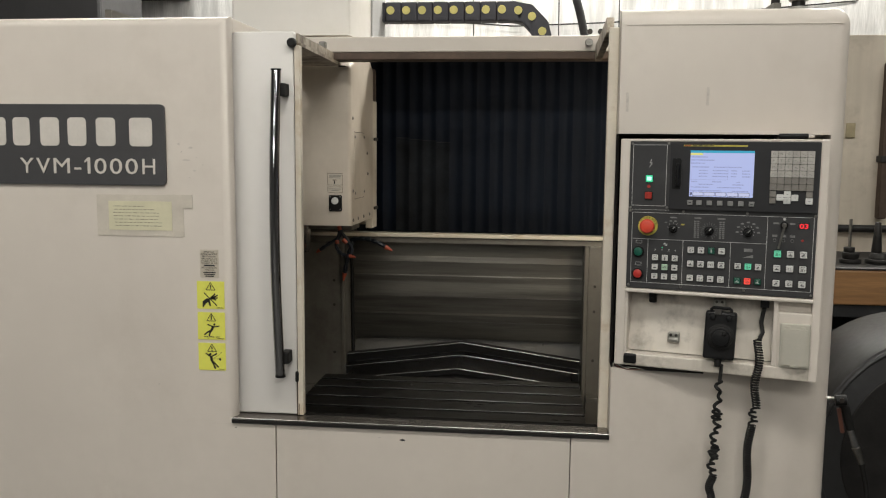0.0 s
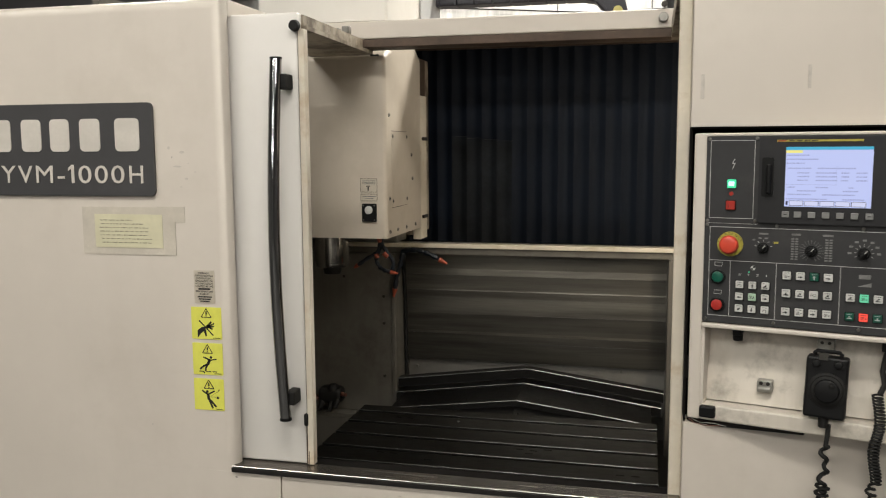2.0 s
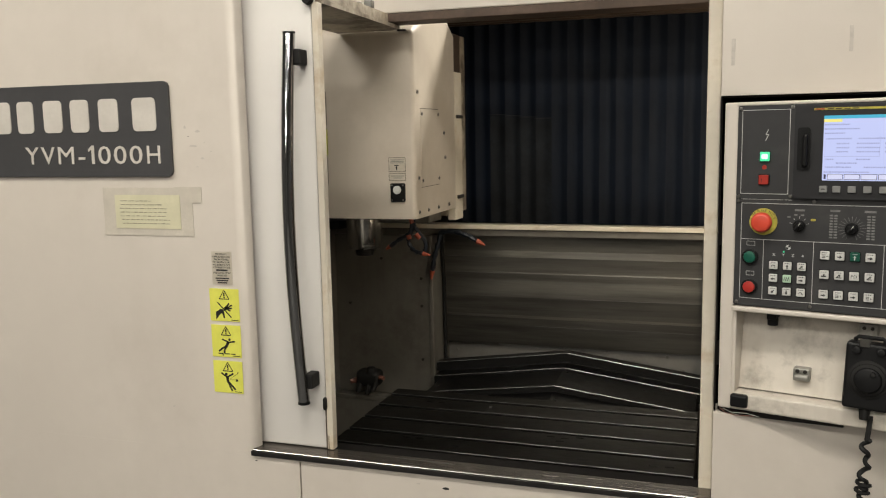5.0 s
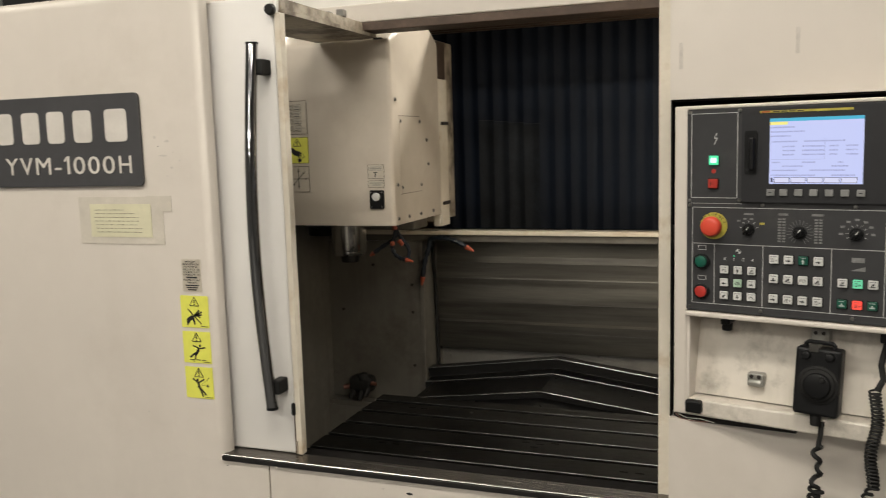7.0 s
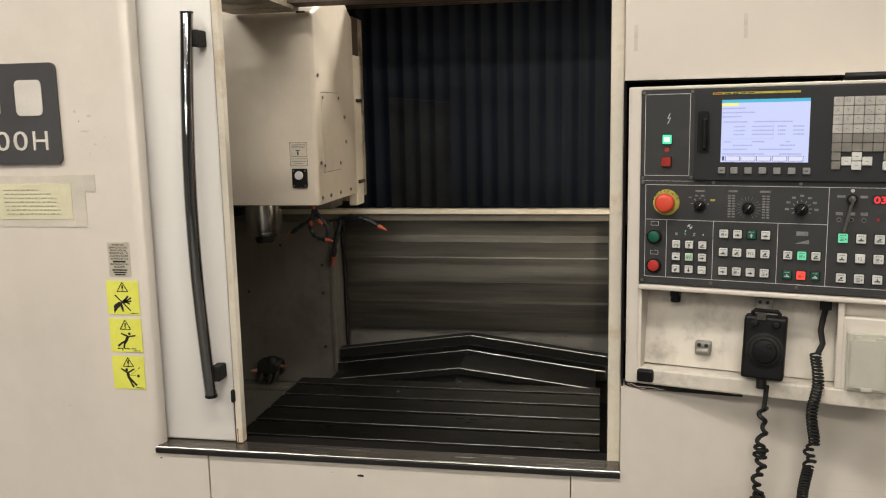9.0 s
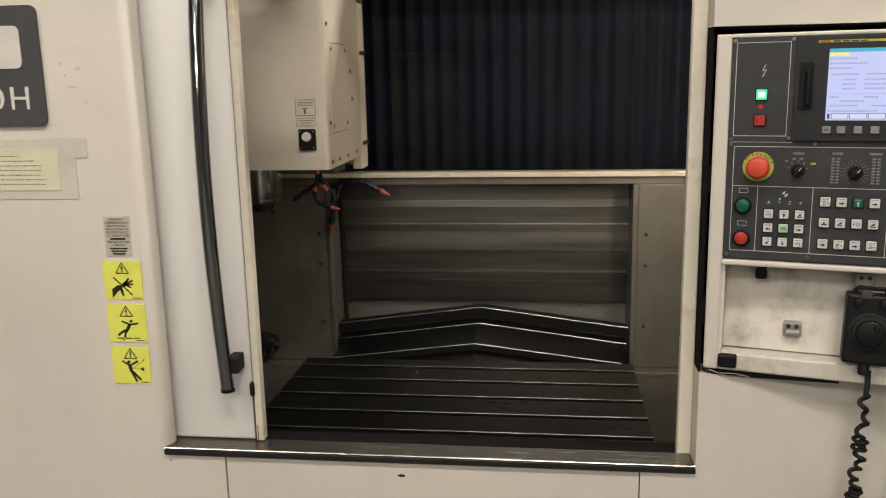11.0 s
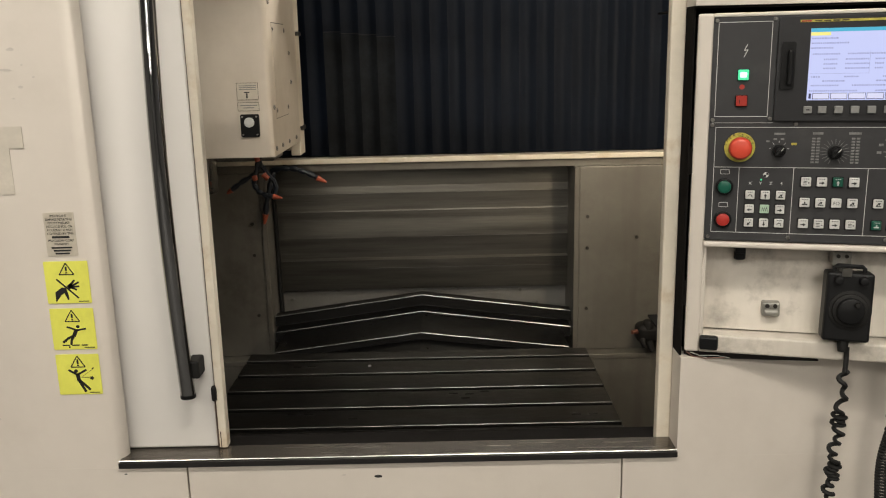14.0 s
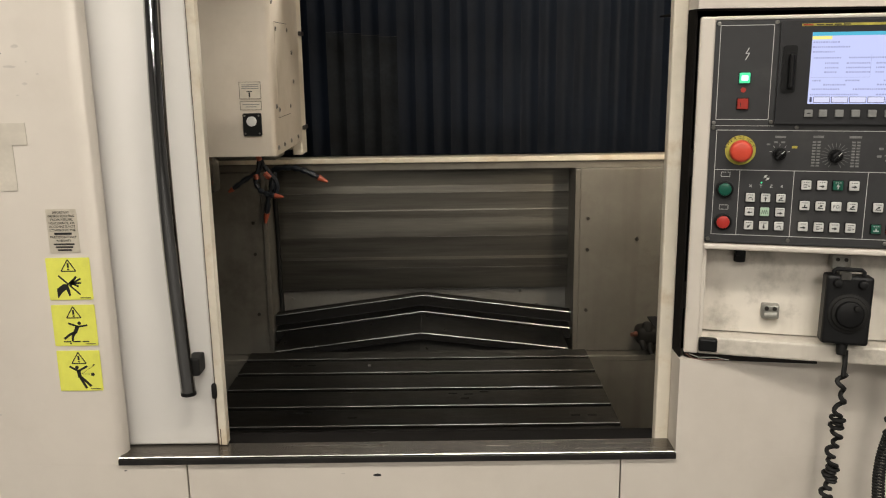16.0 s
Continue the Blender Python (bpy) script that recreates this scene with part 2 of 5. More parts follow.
M["housing"] = material("lamp_housing", (0.5, 0.5, 0.5), 0.5, bump=0.0)
M["smudge"] = material("grey_scuff", (0.545, 0.50, 0.45), 0.5, vary=0.10, scale=50, bump=0.0)

GLOW = {
    "glow_green": ((0.10, 0.85, 0.42), 0.85), "glow_lime": ((0.18, 0.72, 0.42), 0.75), "glow_red": ((1.0, 0.10, 0.07), 0.9),
    "screen": ((0.48, 0.53, 0.82), 1.0), "screen_bar": ((0.07, 0.42, 0.62), 0.9), "screen_yellow": ((0.85, 0.80, 0.25), 0.9),
    "screen_white": ((0.62, 0.64, 0.84), 0.95), "screen_ink": ((0.33, 0.36, 0.62), 0.9), "lens_core": ((0.55, 1.0, 0.85), 1.5), "screen_dark": ((0.10, 0.10, 0.20), 0.5), "led": ((1.0, 0.04, 0.05), 1.3), "diffuser": ((1.0, 0.95, 0.88), 14.0),
}
for gname, (gcol, gpow) in GLOW.items():
    gm = D.materials.new(gname)
    gm.use_nodes = True
    gb = gm.node_tree.nodes["Principled BSDF"]
    gb.inputs["Base Color"].default_value = (*[c * 0.15 for c in gcol], 1)
    gb.inputs["Emission Color"].default_value = (*gcol, 1)
    gb.inputs["Emission Strength"].default_value = gpow
    gb.inputs["Roughness"].default_value = 0.25
    M[gname] = gm

# ---------------------------------------------------------------- mesh helpers
PLACE = {}


def thing(name, label, category, at=(0, 0, 0), turn=0.0, group="", kind=""):
    """An empty at the base of a thing, that its parts hang from."""
    e = new(name)
    e.empty_display_size = 0.05
    e.matrix_world = pose(*at, 0, 0, turn)
    PLACE[e] = pose(*at, 0, 0, turn)
    return tagged(e, label, category, group, kind)


def part(name, bm, mat, parent=None, label="", local=False, smooth=False):
    """Link a bmesh as one mesh object under a thing or part. Its points are in the world, or in the thing's own frame."""
    if parent is not None and not local:
        bm.transform(PLACE[parent].inverted())
    me = D.meshes.new(name)
    bmesh.ops.recalc_face_normals(bm, faces=bm.faces)
    bm.to_mesh(me)
    bm.free()
    if smooth:
        for p in me.polygons:
            p.use_smooth = True
        me.set_sharp_from_angle(angle=radians(38))
    me.materials.append(M[mat])
    ob = new(name, me)
    if parent is not None:
        ob.parent = parent
        PLACE[ob] = PLACE[parent]
    if label:
        ob["label"] = label
    return ob


def box(x0, x1, y0, y1, z0, z1, bev=0.0, seg=2, bm=None, only=None):
    """A box, with all edges bevelled, or only those for which only(midpoint, direction) is true."""
    own = bmesh.new()
    bmesh.ops.create_cube(own, size=1.0)
    own.transform(Matrix.Translation(((x0 + x1) / 2, (y0 + y1) / 2, (z0 + z1) / 2)) @ Matrix.Diagonal((x1 - x0, y1 - y0, z1 - z0, 1)))
    if bev:
        es = [e for e in own.edges if only is None or only((e.verts[0].co + e.verts[1].co) / 2, (e.verts[1].co - e.verts[0].co).normalized())]
        bmesh.ops.bevel(own, geom=es, offset=bev, segments=seg, affect="EDGES", profile=0.5)
    return merge(bm, own)


def merge(bm, own):
    if bm is None:
        return own
    me = D.meshes.new("tmp")
    own.to_mesh(me)
    own.free()
    bm.from_mesh(me)
    D.meshes.remove(me)
    return bm


def cyl(a, b, r, r2=None, n=24, bev=0.0, bm=None):
    """A round bar or cone from a to b."""
    a, b = Vector(a), Vector(b)
    own = bmesh.new()
    bmesh.ops.create_cone(own, cap_ends=True, segments=n, radius1=r, radius2=r if r2 is None else r2, depth=(b - a).length)
    if bev:
        es = [e for e in own.edges if abs(e.verts[0].co.z - e.verts[1].co.z) < 1e-6]
        bmesh.ops.bevel(own, geom=es, offset=bev, segments=2, affect="EDGES", profile=0.5)
    own.transform(Matrix.Translation((a + b) / 2) @ (b - a).to_track_quat("Z", "Y").to_matrix().to_4x4())
    return merge(bm, own)


def tube(pts, r, n=8, bm=None, radii=None):
    """A round tube along a list of points."""
    own = bmesh.new()
    pts = [Vector(p) for p in pts]
    up, rings = None, []
    for i, p in enumerate(pts):
        d = (pts[min(i + 1, len(pts) - 1)] - pts[max(i - 1, 0)]).normalized()
        if up is None:
            up = d.orthogonal().normalized()
        up = (up - d * up.dot(d)).normalized()
        side = d.cross(up)
        rr = radii[i] if radii else r
        rings.append([own.verts.new(p + rr * (math.cos(2 * math.pi * k / n) * up + math.sin(2 * math.pi * k / n) * side)) for k in range(n)])
    for a, b in zip(rings, rings[1:]):
        for k in range(n):
            own.faces.new((a[k], a[(k + 1) % n], b[(k + 1) % n], b[k]))
    own.faces.new(rings[0][::-1]), own.faces.new(rings[-1])
    return merge(bm, own)


def extrude_profile(outline, depth_vec, bm=None):
    """A prism: a closed outline of points pushed along a vector."""
    own = bmesh.new()
    a = [own.verts.new(p) for p in outline]
    b = [own.verts.new(Vector(p) + Vector(depth_vec)) for p in outline]
    own.faces.new(a), own.faces.new(b[::-1])
    for i in range(len(a)):
        j = (i + 1) % len(a)
        own.faces.new((a[i], b[i], b[j], a[j]))
    return merge(bm, own)


def rounded_plate(x0, x1, z0, z1, y0, y1, r, n=5, bm=None):
    """A plate that faces -y, with rounded corners."""
    out = []
    for cx, cz, s in ((x1 - r, z1 - r, 0), (x0 + r, z1 - r, 90), (x0 + r, z0 + r, 180), (x1 - r, z0 + r, 270)):
        for k in range(n + 1):
            a = radians(s + 90 * k / n)
            out.append((cx + r * math.cos(a), y0, cz + r * math.sin(a)))
    return extrude_profile(out, (0, y1 - y0, 0), bm)


def words(body, x, y, z, height, width=None, thick=0.0006, align="LEFT", heavy=0.0, tilt=0.0):
    """Raised lettering that faces -y; height is that of the capitals, width squeezes the line."""
    c = D.curves.new("lettering", "FONT")
    c.body, c.size, c.extrude, c.offset, c.resolution_u = body, height / 0.72, thick, heavy, 3
    ob = new("lettering_tmp", c)
    dg = bpy.context.evaluated_depsgraph_get()
    me = D.meshes.new_from_object(ob.evaluated_get(dg))
    D.objects.remove(ob)
    bm = bmesh.new()
    bm.from_mesh(me)
    D.meshes.remove(me), D.curves.remove(c)
    xs = [v.co.x for v in bm.verts]
    lo, hi = min(xs), max(xs)
    s = width / (hi - lo) if width else 1.0
    off = {"LEFT": -lo, "CENTER": -(lo + hi) / 2, "RIGHT": -hi}[align]
    bm.transform(Matrix.Translation((x, y, z)) @ pose(0, 0, 0, 0, tilt, 0) @ pose(0, 0, 0, 90) @ Matrix.Diagonal((s, 1, 1, 1)) @ Matrix.Translation((off, 0, 0)))
    return bm

# ---------------------------------------------------------------- the shop round the machine


def structure(name, bm, mat, label, category):
    return tagged(part(name, bm, mat), label, category, kind="structure")


structure("floor", box(-6, 6, -14.2, 6.6, -0.1, 0.0), "concrete", "worn grey concrete workshop floor", "floor")
structure("ceiling", box(-6, 6, -14.2, 6.6, 4.3, 4.4), "ceiling", "pale sheet ceiling over the workshop", "ceiling")
structure("wall_north", box(-6, 6, 6.4, 6.6, 0.0, 4.3), "foil", "wall lined with crinkled silver insulation foil", "wall")
structure("wall_south", box(-6, 6, -14.2, -14.0, 0.0, 4.3), "dimwall", "plain dark grey workshop wall", "wall")
structure("wall_west", box(-6.2, -6, -14.2, 6.6, 0.0, 4.3), "dimwall", "plain dark grey workshop wall", "wall")
structure("wall_east", box(6, 6.2, -14.2, 6.6, 0.0, 4.3), "dimwall", "plain dark grey workshop wall", "wall")
structure("partition_wall", box(1.0, 3.4, 4.05, 4.2, 0.0, 2.124, 0.004), "wall", "stained cream partition wall behind the tool shelf", "wall")

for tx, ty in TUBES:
    lamp = thing("unseen_ceiling_light", "unseen white tube light fixture under the ceiling", "lamp", (tx, ty, 4.3), group="ceiling lights")
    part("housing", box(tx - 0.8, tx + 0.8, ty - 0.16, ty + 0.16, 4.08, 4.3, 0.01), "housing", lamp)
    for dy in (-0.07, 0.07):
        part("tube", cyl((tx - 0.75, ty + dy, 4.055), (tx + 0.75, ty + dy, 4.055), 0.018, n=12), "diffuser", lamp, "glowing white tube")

# ---------------------------------------------------------------- the machine's enclosure
FRONT = 2.347
enc = thing("machine_enclosure", "cream painted sheet-metal enclosure of a large milling machine", "machine", (-0.3, 3.2, 0.0))


part("left_cover", box(-2.6, -0.868, FRONT, 2.380, 0.7972, 1.967, 0.028, 5, only=lambda m, d: m.y < 2.36 and ((abs(d.z) > 0.9 and m.x > -1) or (abs(d.x) > 0.9 and m.z > 1.9))), "paint", enc, "broad cream cover with rounded edges", smooth=True)
part("left_lower_cover", box(-2.6, -0.7487, FRONT, 2.380, 0.02, 0.797), "paint", enc)
part("left_side_cover", box(-2.6, -1.272, 2.381, 3.9, 0.02, 1.925), "paint", enc)
part("left_cover_return", box(-0.9, -0.868, 2.382, 2.83, 1.925, 1.966, 0.004), "paint", enc)
part("lower_panel", box(-0.7463, 0.1063, 2.3485, 2.40, 0.02, 0.797, 0.002), "paint", enc, "cream lower front panel between two seams")
part("lower_backing", box(-0.866, 0.22, 2.404, 2.5, 0.02, 0.79), "gap", enc, "dark space behind the panel joints")

sill = part("sill", box(-0.878, 0.213, 2.3445, 2.403, 0.8015, 0.8135, 0.002), "sill", enc, "brushed steel sill with a bright worn front edge")
part("front_edge", extrude_profile([(-0.878, 2.3430, 0.8122), (-0.878, 2.3445, 0.8138), (-0.878, 2.3445, 0.8116)], (1.091, 0, 0)), "bolt", sill)
part("front_face", box(-0.8785, 0.2135, 2.3402, 2.3440, 0.7985, 0.8100, 0.0005), "iron", sill, "dark front face")

# right cover with the hole for the control panel
RX0, RX1, HX, HTOP, HBOT = 0.2135, 0.805, 0.7605, 1.6475, 1.002


def outer(m, d):
    return m.y < 2.37 and abs(d.z) > 0.9 and m.x > 0.7


part("right_cover", box(RX0, RX1, FRONT, 2.41, HTOP, 1.978, 0.045, 6, only=lambda m, d: outer(m, d) or (m.y < 2.37 and abs(d.x) > 0.9 and m.z > 1.9) or (abs(d.y) > 0.9 and m.x > 0.7 and m.z > 1.9)), "paint", enc, "cream cover with large rounded outer edge", smooth=True)
part("right_stile", box(HX, RX1, FRONT, 2.41, HBOT, HTOP, 0.044, 6, only=lambda m, d: outer(m, d) and m.x > 0.78), "paint", enc, smooth=True)
part("right_middle_cover", box(RX0, RX1, FRONT, 2.41, 0.7971, HBOT, 0.045, 6, only=outer), "paint", enc, smooth=True)
part("right_lower_cover", box(0.1085, RX1, FRONT, 2.402, 0.02, 0.797, 0.045, 6, only=outer), "paint", enc, smooth=True)
part("right_side_cover", box(0.642, RX1 - 0.002, 2.411, 3.9, 0.02, 1.93), "paint", enc)
# Unseen boxes added behind the cover to stop light leaking through.
part("light_stop_box", box(0.26, 0.641, 2.411, 2.644, 1.66, 1.96), "paint", enc)
part("light_stop_box", box(0.26, 0.641, 2.411, 2.644, 0.02, 0.99), "paint", enc)
# Black sheets added behind the panel: they paint the shade and block leaking light.
part("recess", box(0.25, HX, 2.62, 2.64, 0.99, 1.66), "gap", enc, "black sheet painting the shade behind the control panel")
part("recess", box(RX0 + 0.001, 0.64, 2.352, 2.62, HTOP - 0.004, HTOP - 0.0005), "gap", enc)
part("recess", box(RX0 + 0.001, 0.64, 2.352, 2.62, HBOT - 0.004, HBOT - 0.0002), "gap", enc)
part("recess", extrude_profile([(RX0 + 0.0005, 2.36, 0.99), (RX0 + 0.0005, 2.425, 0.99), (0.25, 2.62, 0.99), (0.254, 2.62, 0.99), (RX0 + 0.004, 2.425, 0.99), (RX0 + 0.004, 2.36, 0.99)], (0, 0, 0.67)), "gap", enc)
part("cover_fold", box(0.228, 0.775, 2.3450, 2.3475, 1.9320, 1.9345, 0.001), "paint", enc)
part("right_jamb", box(0.186, 0.2134, 2.4035, 2.427, 0.78, 1.935, 0.003, 2), "edge_paint", enc, "cream jamb with a worn edge")

# top beam and roof
part("top_beam", box(-0.868, 0.23, 2.90, 2.95, 1.9275, 1.979, 0.004), "paint", enc)
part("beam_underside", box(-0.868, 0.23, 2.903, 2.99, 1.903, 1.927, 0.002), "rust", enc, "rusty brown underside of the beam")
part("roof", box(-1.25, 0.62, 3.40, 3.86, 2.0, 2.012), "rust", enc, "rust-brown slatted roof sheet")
for k in range(7):
    y = 3.42 + k * 0.058
    part("roof_slat", box(-1.24, 0.61, y, y + 0.035, 1.985, 1.9995, 0.004, 1), "rust", enc)
bracket = part("beam_bracket", extrude_profile([(0.180, 2.43, 1.925), (0.180, 2.898, 1.895), (0.180, 2.898, 1.945), (0.180, 2.43, 1.965)], (0.02, 0, 0)), "grimy_edge", enc, "rust-stained bracket under the beam end")
for dy in (0.02, 0.055):
    part("screw", cyl((0.140 + dy, 2.90, 1.990), (0.140 + dy, 2.889, 1.990), 0.009, n=12), "grimebolt", bracket)
part("roller", cyl((0.158, 2.90, 1.955), (0.158, 2.882, 1.955), 0.013, n=14, bev=0.002), "bolt", bracket)

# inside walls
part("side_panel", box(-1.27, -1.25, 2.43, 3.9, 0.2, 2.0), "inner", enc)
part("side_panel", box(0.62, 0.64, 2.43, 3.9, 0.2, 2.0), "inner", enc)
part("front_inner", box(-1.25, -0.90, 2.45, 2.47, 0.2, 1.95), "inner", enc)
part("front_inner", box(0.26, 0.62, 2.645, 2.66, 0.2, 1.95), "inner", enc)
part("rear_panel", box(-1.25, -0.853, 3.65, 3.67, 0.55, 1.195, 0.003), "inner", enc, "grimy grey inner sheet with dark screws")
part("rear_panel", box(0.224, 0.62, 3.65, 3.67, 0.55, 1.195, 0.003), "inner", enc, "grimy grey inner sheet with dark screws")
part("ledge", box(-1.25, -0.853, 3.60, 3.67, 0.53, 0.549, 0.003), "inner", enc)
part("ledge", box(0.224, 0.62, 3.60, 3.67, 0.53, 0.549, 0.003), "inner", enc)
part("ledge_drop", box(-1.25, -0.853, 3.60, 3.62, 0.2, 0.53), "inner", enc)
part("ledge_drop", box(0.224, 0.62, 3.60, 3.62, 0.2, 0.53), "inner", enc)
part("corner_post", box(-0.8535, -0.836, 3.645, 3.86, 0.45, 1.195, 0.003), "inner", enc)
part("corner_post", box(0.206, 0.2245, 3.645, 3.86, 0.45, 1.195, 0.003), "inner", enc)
part("pan", box(-1.25, 0.62, 2.47, 3.9, 0.2, 0.22), "cover", enc, "dark oily chip pan")
for sx in (-0.885, 0.252):
    for sz in (0.915, 1.024, 0.70):
        part("screw", cyl((sx, 3.65, sz), (sx, 3.645, sz), 0.006, n=10), "grimebolt", enc)
for sx, sz in ((-1.19, 0.915), (0.42, 0.95), (-1.05, 1.10)):
    part("screw", cyl((sx, 3.65, sz), (sx, 3.645, sz), 0.006, n=10), "grimebolt", enc)

# stepped rear sheets
BANDS = [(1.214, 1.122, 3.799, 3.7975), (1.122, 1.095, 3.7975, 3.7945), (1.095, 1.037, 3.7945, 3.795), (1.037, 1.031, 3.795, 3.7942), (1.031, 1.005, 3.7942, 3.7945), (1.005, 0.937, 3.795, 3.792), (0.937, 0.898, 3.792, 3.795), (0.898, 0.863, 3.795, 3.7985), (0.863, 0.855, 3.7985, 3.786), (0.855, 0.781, 3.786, 3.800), (0.781, 0.742, 3.800, 3.806)]
for zt, zb, yt, yb in BANDS:
    part("rear_sheet", extrude_profile([(-0.836, yt, zt), (-0.836, yb, zb), (-0.836, yb + 0.006, zb), (-0.836, yt + 0.006, zt)], (1.042, 0, 0)), "steel", enc, "folded dark steel rear sheet")
# Thin strips laid along the folds imitate the glints there.
for fz, fy, xa, xb in ((1.0955, 3.7940, -0.836, 0.206), (1.0315, 3.7938, -0.836, 0.206), (0.9375, 3.7915, -0.30, 0.206), (0.8555, 3.7855, -0.82, -0.62), (0.8555, 3.7855, -0.12, 0.206), (0.8235, 3.7915, -0.50, 0.206)):
    part("fold_glint", box(xa, xb, fy - 0.0012, fy + 0.001, fz - 0.0007, fz + 0.0007), "apron", enc, "thin strip standing in for a glint along a fold")
part("rear_foot_plate", box(-0.836, 0.206, 3.836, 3.846, 0.45, 0.745), "plate_steel", enc, "grey steel plate with a row of screws")
for sx, sz in ((-0.80, 0.70), (-0.63, 0.732), (-0.44, 0.735), (-0.54, 0.69), (-0.19, 0.73), (0.039, 0.721), (0.10, 0.67), (-0.08, 0.675)):
    part("screw", cyl((sx, 3.836, sz), (sx, 3.830, sz), 0.006, n=8), "bolt", enc)
part("rail", box(-1.25, 0.62, 3.655, 3.715, 1.2205, 1.2385, 0.003), "edge_paint", enc, "cream painted guide rail")
part("rail_web", box(-1.25, 0.62, 3.672, 3.70, 1.195, 1.2205), "inner", enc)
part("rear_closing", box(-1.27, 0.64, 3.87, 3.9, 0.2, 2.0), "inner", enc)

# ---------------------------------------------------------------- bellows: shallow folds, tight ones on the side that is pushed together


def bellows(name, x0, x1, pitch, depth, label, lit_folds=()):
    t = thing(name, label, "bellows", ((x0 + x1) / 2, 3.74, 1.24))
    n = int(round((x1 - x0) / pitch))
    w = (x1 - x0) / n
    rnd = random.Random(5)
    for i in range(n):
        x, d = x0 + i * w, depth * (0.75 + 0.5 * rnd.random())
        front = [(x + w * k / 8, 3.73 + d * (0.5 - 0.5 * math.cos(2 * math.pi * k / 8)) ** 0.8, 1.2392) for k in range(9)]
        back = [(a, b + 0.004, c) for a, b, c in reversed(front)]
        # A lighter colour low on these folds paints the light they catch.
        if lit_folds and i in lit_folds:
            part("fold", extrude_profile(front + back, (0, 0, 0.43 - 0.006 * i)), "lit_bellows", t, "fold with caught light painted in lighter", smooth=True)
            front, back = ([(a, b, c + 0.4305 - 0.006 * i) for a, b, c in q] for q in (front, back))
            part("fold", extrude_profile(front + back, (0, 0, 0.3145 + 0.006 * i)), "bellows", t, smooth=True)
        else:
            part("fold", extrude_profile(front + back, (0, 0, 0.745)), "bellows", t, smooth=True)
    return t


bellows("bellows", -0.80, 0.618, 0.060, 0.010, "black accordion bellows drawn out to shallow folds", (3, 4, 5, 6))
bellows("bellows", -1.248, -0.90, 0.024, 0.03, "black accordion bellows pushed into tight folds")

# ---------------------------------------------------------------- sliding door
door = thing("sliding_door", "white sheet-metal sliding door, half open on its steel sill", "door", (-0.79, 2.40, 0.8138))
part("front_panel", box(-0.925, -0.6935, 2.395, 2.42, 0.8143, 1.930, 0.006, 3), "door_paint", door, smooth=True)
part("edge_strip", box(-0.692, -0.6755, 2.390, 2.414, 0.8143, 1.890, 0.0025), "edge_paint", door, "yellowed edge strip with rust marks")
part("edge_gap", box(-0.6938, -0.6918, 2.3945, 2.41, 0.83, 1.889), "rust", door)
part("rust_streak", box(-0.6950, -0.6915, 2.3905, 2.3950, 0.816, 0.918, 0.0006, 1), "rust", door, "brown rust streak along the edge")
part("rust_streak", box(-0.6885, -0.6868, 2.3893, 2.3905, 0.816, 0.85), "rust", door)
top = part("top_plate", extrude_profile([(-0.90, 2.42, 1.891), (-0.680, 2.42, 1.891), (-0.693, 2.97, 1.890), (-0.72, 2.985, 1.890), (-0.90, 2.985, 1.890)], (0, 0, 0.010)), "grimy_edge", door, "rust-stained top plate")
part("upstand", extrude_profile([(-0.694, 2.42, 1.901), (-0.688, 2.42, 1.901), (-0.699, 2.892, 1.9), (-0.705, 2.892, 1.9)], (0, 0, 0.026)), "grimy_edge", top)
part("latch", box(-0.7155, -0.694, 2.757, 2.782, 1.9265, 1.947, 0.003), "bolt", top)
part("clip", box(-0.7045, -0.6955, 2.68, 2.70, 1.900, 1.931, 0.002), "zinc", top)
part("stop_tab", box(-0.700, -0.675, 2.962, 2.975, 1.885, 1.8898, 0.001), "iron", top)
part("buffer", box(-0.6985, -0.6885, 2.383, 2.3955, 0.916, 0.948, 0.0045, 3), "rubber", door, "worn black rubber buffer", smooth=True)
part("buffer", cyl((-0.697, 2.3895, 1.897), (-0.697, 2.376, 1.897), 0.0145, 0.012, n=14, bev=0.002), "rubber", door, "black rubber buffer")
# bowed chrome handle
pts = []
for i in range(25):
    f = i / 24
    z = 0.945 + f * (1.818 - 0.945)
    pts.append((-0.7345 + 0.002 * math.sin(math.pi * f), 2.358 - 0.041 * math.sin(math.pi * f), z))
handle = part("handle", tube(pts, 0.0145, 20), "chrome", door, "long bowed chrome pull handle", smooth=True)
part("end_cap", cyl((pts[0][0], pts[0][1], 0.938), (pts[0][0], pts[0][1], 0.9455), 0.0148, n=20), "black", handle)
part("end_cap", cyl((pts[-1][0], pts[-1][1], 1.8175), (pts[-1][0], pts[-1][1], 1.822), 0.0148, n=20), "black", handle)
for hz in (0.995, 1.765):
    part("standoff", box(-0.732, -0.708, 2.352, 2.3955, hz - 0.018, hz + 0.018, 0.004), "rubber", handle, "black plastic standoff")

# ---------------------------------------------------------------- nameplate on the left cover
plate = thing("nameplate", "charcoal sign plate with cream letters on the cover", "sign", (-1.38, 2.345, 1.49))
part("plate", rounded_plate(-1.715, -1.057, 1.492, 1.722, 2.3395, 2.3465, 0.014), "plate", plate)
LET = [(-1.692, -1.616), (-1.612, -1.53), (-1.524, -1.456), (-1.440, -1.366), (-1.356, -1.284), (-1.270, -1.196), (-1.170, -1.086)]

for a, b in LET:
    part("raised_block", rounded_plate(a + 0.008, b - 0.008, 1.603, 1.684, 2.3375, 2.3395, 0.012), "letter", plate, "plain cream block")
